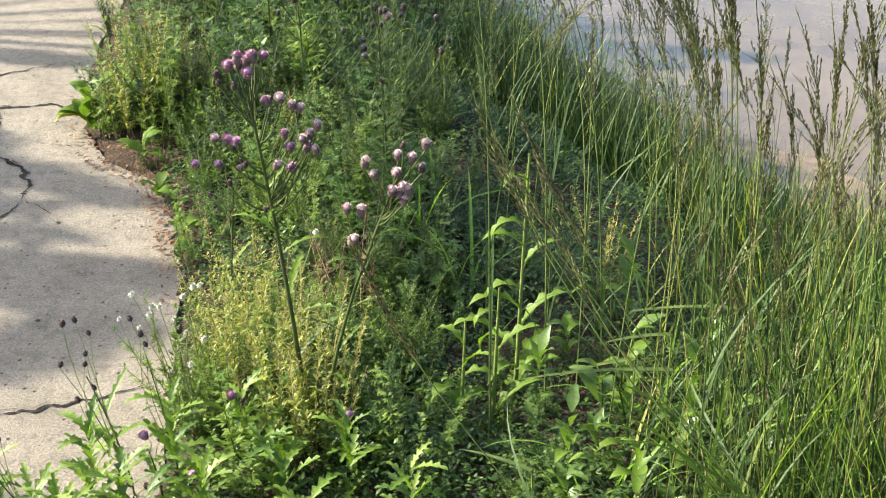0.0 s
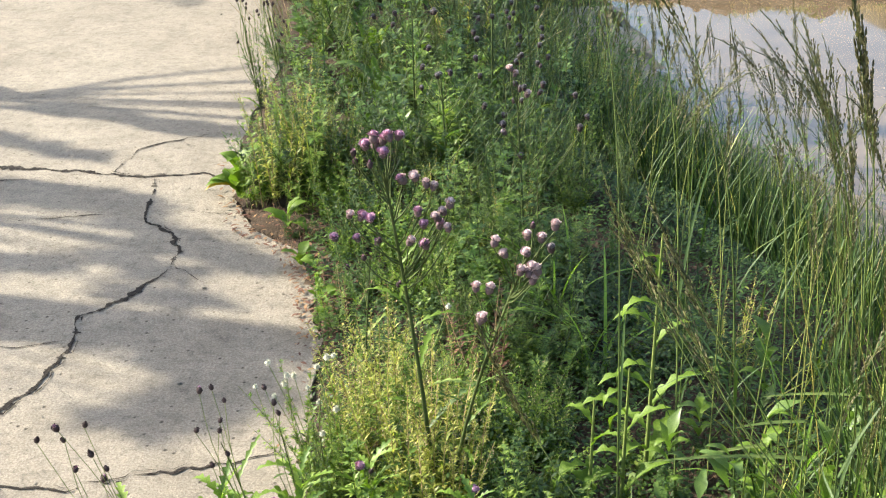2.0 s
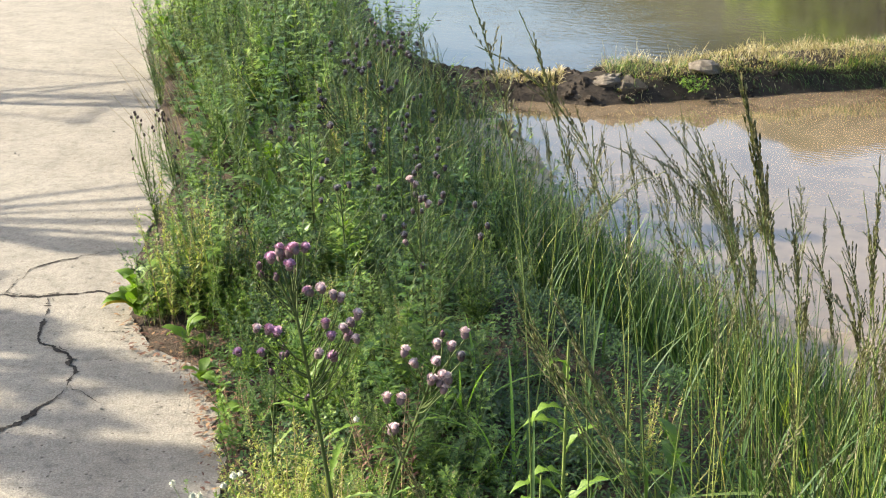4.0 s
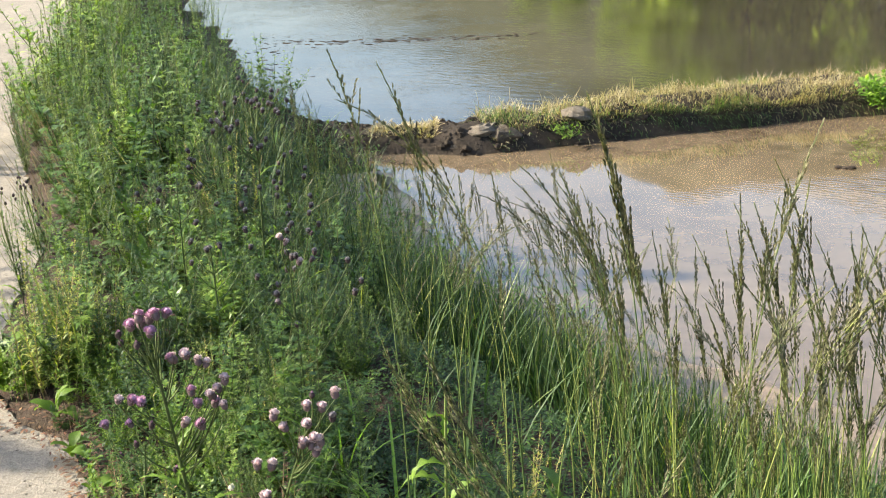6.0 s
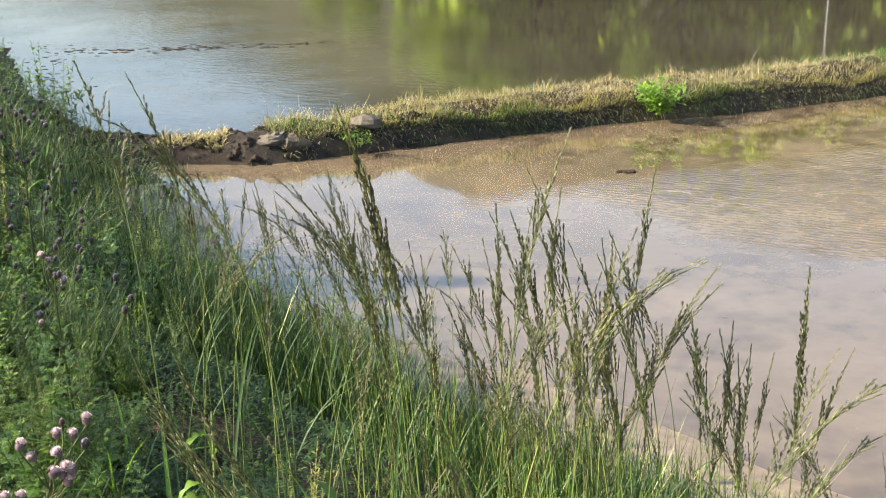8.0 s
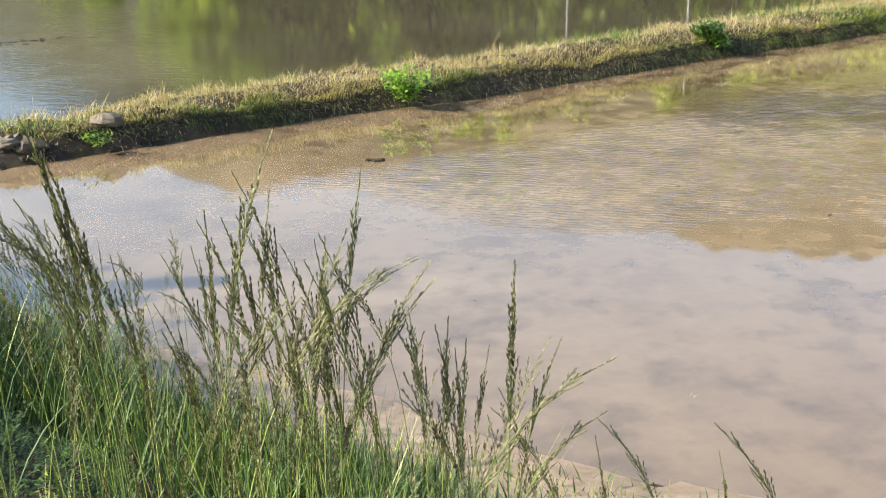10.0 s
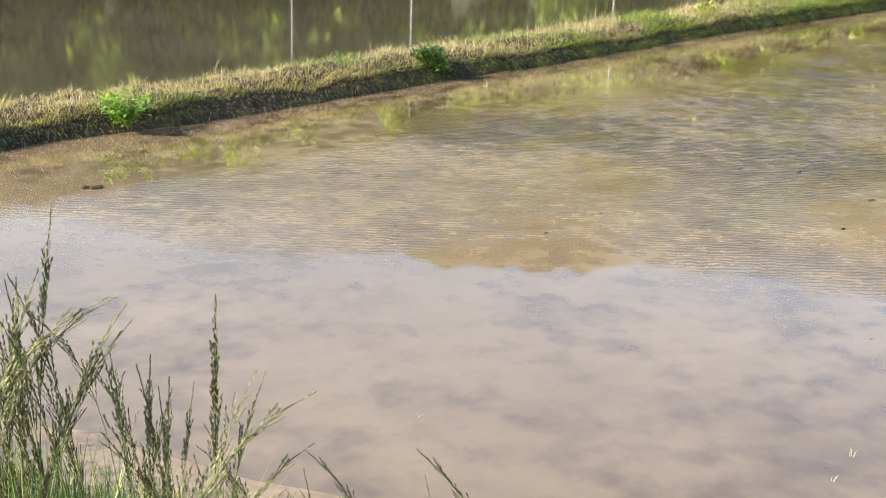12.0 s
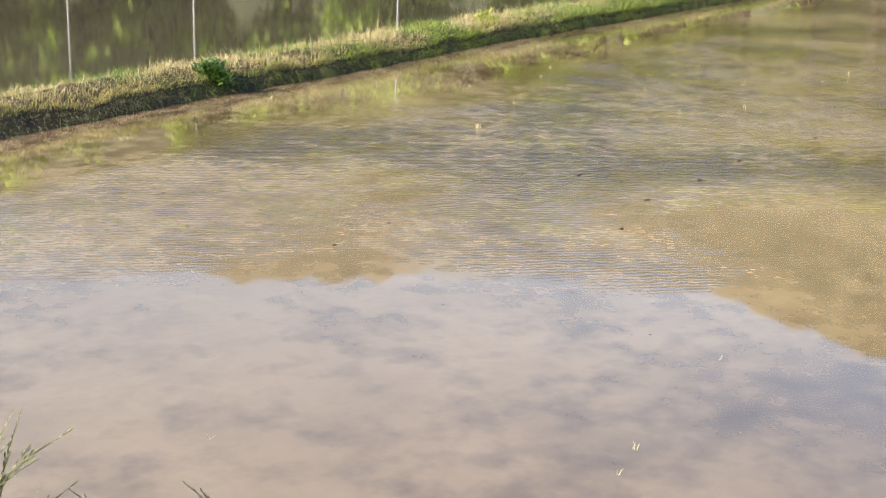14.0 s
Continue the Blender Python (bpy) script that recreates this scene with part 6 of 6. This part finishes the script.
for k, (x, y) in enumerate(((3.02, 4.0), (4.04, 2.74), (4.28, 2.84), (5.41, 3.21), (10.2, 9.73), (11.36, 9.74), (12.0, 10.13), (11.66, 8.43), (10.8, 7.38), (11.67, 7.21), (14.04, 7.71), (13.0, 8.1), (14.6, 8.3), (12.7, 9.2), (9.8, 8.7), (5.2, 9.55), (7.9, 10.2), (8.6, 8.0), (15.0, 7.9), (13.8, 9.3))):
    single("stubble_sprig", SPRIG[k % 3], "pale rice stubble sprig standing in the water", "stubble", group="stubble in the paddy", m=Matrix.Translation((x, y, WATER_Z)) @ Matrix.Rotation(k * 1.3, 4, "Z") @ Matrix.Scale(0.5 if x < 6 else 1.0, 4))


# ---- cracks in the concrete ----
def crack(points, wide, seed):
    """A ragged, dirt-filled gap: it turns sharply every few centimetres, opens, closes and breaks off."""
    rnd = random.Random(seed * 17)
    seg = [math.hypot(q[0] - p[0], q[1] - p[1]) for p, q in zip(points, points[1:])]
    run = np.concatenate([[0], np.cumsum(seg)])
    stops = [0.0]
    while stops[-1] < run[-1]:
        stops.append(stops[-1] + rnd.uniform(0.012, 0.05))
    stops = np.array(stops[:-1] + [run[-1]])
    kx, ky = np.interp(stops, run, [p[0] for p in points]), np.interp(stops, run, [p[1] for p in points])
    jog = np.array([rnd.uniform(-1, 1) for _ in stops]) * 0.011
    jog2 = np.array([rnd.uniform(-1, 1) for _ in stops]) * 0.008
    ss = np.arange(0, run[-1], 0.004)
    cx, cy = np.interp(ss, stops, kx + jog2), np.interp(ss, stops, ky + jog)
    dx, dy = np.gradient(np.interp(ss, run, [p[0] for p in points])), np.gradient(np.interp(ss, run, [p[1] for p in points]))
    ln = np.hypot(dx, dy) + 1e-9
    g = Geo()
    for side, share in ((0.0, 1.0), (0.014, 0.42)):
        first_v, n_v = len(g.v), 0
        for k, t in enumerate(ss):
            nx, ny = -dy[k] / ln[k], dx[k] / ln[k]
            ends = min(1.0, min(k, len(ss) - 1 - k) / 14)
            open_ = 0.42 + 0.9 * noise.noise(Vector((t * 5, seed, 8 + side * 900))) + 0.5 * noise.noise(Vector((t * 21, seed, 5)))
            open_ = max(0.0, open_ - (0.55 if side else 0.0)) * (1.6 if side else 1.0)
            half = ends * wide * share * open_
            off = side * (1.0 + 0.6 * noise.noise(Vector((t * 11, seed, 40))))
            l = off - half * (0.6 + 0.9 * noise.noise(Vector((t * 70, seed, 11))))
            r = off + half * (0.6 + 0.9 * noise.noise(Vector((t * 70, seed, 21))))
            g.v += [(cx[k] + nx * l, cy[k] + ny * l, 0.0022), (cx[k] + nx * r, cy[k] + ny * r, 0.0022)]
            n_v += 1
        g.f += [(first_v + 2 * k, first_v + 2 * k + 2, first_v + 2 * k + 3, first_v + 2 * k + 1) for k in range(n_v - 1)]
    # crumbled corners along it
    for k in range(int(run[-1] * 16)):
        t = rnd.uniform(0.02, run[-1] - 0.02)
        x, y, r = np.interp(t, ss, cx), np.interp(t, ss, cy), wide * rnd.uniform(0.25, 0.75)
        turn = rnd.uniform(0, 6.28)
        ring = [(x + r * rnd.uniform(0.5, 1.3) * math.cos(turn + a), y + 0.6 * r * rnd.uniform(0.5, 1.3) * math.sin(turn + a), 0.0016) for a in np.linspace(0, 5.4, 7)]
        g.v += ring
        g.f.append(tuple(range(len(g.v) - 7, len(g.v))))
    g.mi = [0] * len(g.f)
    single("crack", g.mesh("crack", CRACK, False), "dark dirt-filled crack in the concrete", "crack", "structure")


crack([(-2.3, 3.66), (-1.69, 3.64), (-1.49, 3.63), (-1.40, 3.61), (-1.30, 3.61), (-1.22, 3.64), (-1.12, 3.65), (-0.98, 3.6)], 0.024, 1)
crack([(-1.30, 3.61), (-1.26, 3.50), (-1.21, 3.28), (-1.08, 3.16), (-1.03, 3.06), (-1.03, 2.93), (-1.08, 2.78), (-1.17, 2.66), (-1.13, 2.59), (-1.12, 2.47), (-1.13, 2.3), (-1.2, 2.1)], 0.017, 2)
crack([(-1.45, 3.63), (-1.43, 3.85), (-1.33, 3.95), (-1.18, 4.05)], 0.009, 3)
crack([(-1.3, 1.9), (-1.00, 1.96), (-0.90, 1.96), (-0.80, 2.01), (-0.74, 2.04), (-0.64, 2.07), (-0.50, 2.14)], 0.012, 4)
crack([(-1.7, 3.22), (-1.52, 3.25), (-1.43, 3.28), (-1.33, 3.30)], 0.006, 5)
crack([(-1.2, 3.33), (-1.10, 3.35), (-0.95, 3.35)], 0.006, 6)
crack([(-1.12, 3.64), (-1.05, 3.72), (-1.0, 3.8), (-0.98, 3.9)], 0.005, 7)
crack([(-1.03, 3.0), (-0.96, 2.93), (-0.9, 2.9)], 0.005, 8)
crack([(-1.13, 2.55), (-1.24, 2.5), (-1.36, 2.52)], 0.006, 9)
crack([(-1.9, 3.5), (-1.7, 3.56), (-1.5, 3.62)], 0.006, 10)
# grit and small chips lying on the concrete
g = Geo()
for k in range(800):
    x, y = RNG.uniform(-2.4, -0.4), RNG.uniform(1.4, 7.0)
    if far_from(EDGE, x, y) < -0.02:
        r = RNG.uniform(0.001, 0.0032) * (1 if k % 22 else 2.2)
        lump(g, (x, y, r * 0.4), (r, r * 0.8, r * 0.5), k, 5, 3, 0.25, 0, k)
single("grit", g.mesh("grit", STONE, False), "scattered grit and chips on the concrete", "grit", "stuff")


# ---- trees: across the paddies, seen in the water, and beside the road, seen by their shade ----
LEAF_FAR = leafy("tree_leaves", [(0.0, (0.13, 0.18, 0.03)), (0.5, (0.22, 0.28, 0.05)), (1.0, (0.38, 0.43, 0.1))], 0.6, 0.5)


def tree_meshes(h, r, limbs, clumps, per, leaf, seed, low=0.3, puff=0.085):
    rng = np.random.default_rng(seed)
    trunk, crown = Geo(), Geo()
    path = curve_path((0, 0, 0), rng.uniform(0, 6.28), 1.52, h * 0.8, 0.12, 8)
    tube(trunk, path, h * 0.02, h * 0.006, 7)
    tips = []
    for k in range(limbs):
        u = rng.uniform(low, 0.95)
        p = np.array([np.interp(u, np.linspace(0, 1, 9), [q[j] for q in path]) for j in range(3)])
        limb = curve_path(p, rng.uniform(0, 6.28), rng.uniform(0.2, 1.0), r * rng.uniform(0.6, 1.1) * (1.25 - 0.6 * u), rng.uniform(-0.3, 0.4), 5)
        tube(trunk, limb, h * 0.007, h * 0.0015, 4)
        tips += limb[2:]
    for k in range(clumps):
        c = tips[rng.integers(len(tips))] + rng.normal(0, 0.10 * r, 3)
        q = c + rng.normal(0, puff * r, (per, 3)) * (1, 1, 0.6)
        grow(crown, q, rng.uniform(0, 6.28, per), rng.uniform(-0.8, 0.8, per), leaf * rng.uniform(0.6, 1.3, per), leaf * 0.5, 0.6, 1)
    return trunk.mesh("trunk", BARK), crown.mesh("crown", LEAF_FAR)


FAR_TREES = [tree_meshes(8.4, 2.7, 20, 130, 26, 0.46, 400 + k) for k in range(3)]
rnd = random.Random(21)
for k in range(48):
    az = 8 + 64 * k / 47 + rnd.uniform(-1.5, 1.5)
    d = rnd.uniform(44, 47)
    size = rnd.uniform(0.68, 1.08) * min(1.0, 0.45 + 0.05 * (az - 6))
    tr, cr = FAR_TREES[k % 3]
    t = thing("tree", "leafy green tree on the far side of the paddies", "tree", d * math.sin(radians(az)), d * math.cos(radians(az)), WATER_Z - 0.1, "trees across the paddies")
    t.matrix_world = t.matrix_world @ Matrix.Rotation(rnd.uniform(0, 6.28), 4, "Z") @ Matrix.Scale(size, 4)
    part("trunk", tr, t), part("crown", cr, t)
g = Geo()
tube(g, [(0, 0, 0), (0, 0, 3.5), (0, 0, 7.0)], 0.045, 0.03, 8)
tube(g, [(-0.45, 0, 6.6), (0.45, 0, 6.6)], 0.025, 0.025, 4)
pole_mesh = g.mesh("utility_pole", POLE)
for az, el in ((28.3, 7.6), (33.55, 8.1), (42.4, 8.0)):
    size = 40 * math.tan(radians(el)) / 7.0
    single("utility_pole", pole_mesh, "pale concrete utility pole beyond the far paddy", "utility pole", group="utility poles", m=Matrix.Translation((40 * math.sin(radians(az)), 40 * math.cos(radians(az)), WATER_Z)) @ Matrix.Rotation(radians(-az), 4, "Z") @ Matrix.Scale(size, 4))


def shade_tree(x, y, reach, seed, side=14):
    """An unseen young tree, there for its shade: a limb to each clump of small leaves. reach: where at road level a
    clump's shade falls, and its size.
    """
    rng = np.random.default_rng(seed)
    t = thing("tree", "young leafy tree beside the concrete road", "tree", x, y, -0.05, "trees beside the road")
    trunk, crown = Geo(), Geo()
    path = curve_path((0, 0, 0), rng.uniform(0, 6.28), 1.52, 3.4, 0.1, 8)
    tube(trunk, path, 0.05, 0.012, 7)
    run = sun_from / sun_from.z
    clumps = [(sx, sy, r, (sx - x + rng.normal(0, 0.25)) / -run.x) for sx, sy, r in reach]
    clumps += [(rng.uniform(-4.4, -2.1), y - 0.8 + rng.normal(0, 0.4), 0.1, 0.0) for _ in range(side)]
    for sx, sy, r, h in clumps:
        h = h or (sx - x + rng.normal(0, 0.25)) / -run.x
        tip = np.array((sx + run.x * h - x, sy + run.y * h - y, h))
        u = min(0.9, 0.62 * h / 3.4)
        a = np.array([np.interp(u, np.linspace(0, 1, 9), [q[j] for q in path]) for j in range(3)])
        limb = [a + (tip - a) * np.array((q ** 0.8, q ** 0.8, q)) for q in np.linspace(0, 1, 6)]
        tube(trunk, limb, 0.016, 0.004, 4)
        n = int(1700 * r)
        ball = rng.normal(0, 1, (n, 3))
        ball = ball / np.linalg.norm(ball, axis=1)[:, None] * rng.random((n, 1)) ** 0.4
        q = tip + ball * r * (1.5, 0.62, 0.8)
        grow(crown, q, rng.uniform(0, 6.28, n), rng.uniform(-0.9, 0.6, n), 0.07 * rng.uniform(0.6, 1.3, n), 0.04, 0.5, 1)
    part("trunk", trunk.mesh("trunk", BARK), t), part("crown", crown.mesh("crown", LEAF_FAR), t)


# clumps reaching past the concrete are added to darken the verge and the water
shade_tree(-5.7, 3.4, [(-1.5, 2.68, 0.1), (-1.29, 2.65, 0.1), (-1.13, 2.61, 0.1), (-0.98, 2.59, 0.1), (-0.84, 2.58, 0.11), (-0.7, 2.58, 0.11), (-0.57, 2.55, 0.11), (-0.67, 2.46, 0.07), (-0.58, 2.38, 0.08), (-0.74, 2.2, 0.05), (-0.66, 2.24, 0.06), (-0.58, 2.3, 0.06), (0.62, 2.38, 0.13), (0.78, 2.3, 0.13), (0.92, 2.2, 0.12), (0.34, 2.42, 0.1), (0.46, 2.22, 0.1), (0.5, 2.52, 0.1), (-0.62, 1.72, 0.08), (-0.5, 1.66, 0.08)], 431)
shade_tree(-5.6, 4.1, [(-1.72, 3.46, 0.11), (-1.58, 3.43, 0.11), (-1.44, 3.41, 0.11), (-1.3, 3.4, 0.1), (-1.2, 3.36, 0.07), (-1.12, 3.24, 0.05), (-0.96, 3.14, 0.05), (-0.84, 3.07, 0.05), (-0.72, 3.0, 0.05), (-1.4, 2.94, 0.06), (-1.3, 2.95, 0.05), (-1.06, 3.0, 0.05), (-0.92, 2.92, 0.05), (-0.95, 2.79, 0.05), (-0.82, 2.78, 0.05), (0.6, 2.75, 0.13), (0.8, 2.62, 0.12), (0.5, 3.05, 0.12), (0.38, 2.72, 0.1)], 432)
shade_tree(-5.75, 4.85, [(-1.78, 4.2, 0.05), (-1.55, 4.16, 0.05), (-1.36, 4.1, 0.06), (-1.22, 4.05, 0.07), (-1.1, 4.04, 0.06), (-1.86, 3.9, 0.04), (-1.68, 3.83, 0.03), (-1.5, 3.76, 0.03), (0.45, 3.6, 0.13), (0.6, 3.9, 0.13), (0.4, 4.2, 0.1), (0.15, 4.55, 0.11), (0.28, 4.9, 0.11), (0.1, 5.25, 0.1), (0.0, 4.25, 0.09), (0.2, 4.3, 0.09), (-0.15, 4.75, 0.09)], 433)
shade_tree(-5.7, 6.6, [(-0.7, 6.0, 0.1), (-0.58, 6.38, 0.11), (-0.45, 6.55, 0.1), (-0.3, 6.5, 0.08), (0.16, 6.42, 0.11), (0.35, 6.36, 0.09), (0.05, 6.2, 0.07), (-0.85, 7.1, 0.09), (-0.72, 7.0, 0.08), (0.5, 6.3, 0.06)], 434, 0)
# unseen pole and cables off to the left, added so their shade crosses the road
CABLE = make_soil("black_cable", (0.02, 0.02, 0.02), (0.04, 0.04, 0.04), 30.0)
px, py = -9.0, 7.5
t = thing("roadside_pole", "slim roadside pole with a crossarm carrying cables", "utility pole", px, py, -0.05)
g = Geo()
tube(g, [(0, 0, 0), (0, 0, 2.2), (0, 0, 4.4)], 0.04, 0.03, 8)
part("post", g.mesh("post", POLE), t)
g = Geo()
tube(g, [(-0.1, -0.5, 4.25), (0.1, 0.5, 4.25)], 0.018, 0.018, 5)
part("crossarm", g.mesh("crossarm", POLE), t)
for off, z in ((-0.45, 4.3), (0.0, 4.45), (0.45, 4.3)):
    g = Geo()
    tube(g, [(px + 0.1 * off, py + off, z - 0.05 + 0.0), (px - 8, py + 2.5 + off, z - 0.35), (px - 22, py + 6.8 + off, z)], 0.011, 0.011, 6)
    single("overhead_cable", g.mesh("overhead_cable", CABLE), "black cable strung from the roadside pole", "cable", group="overhead cables")
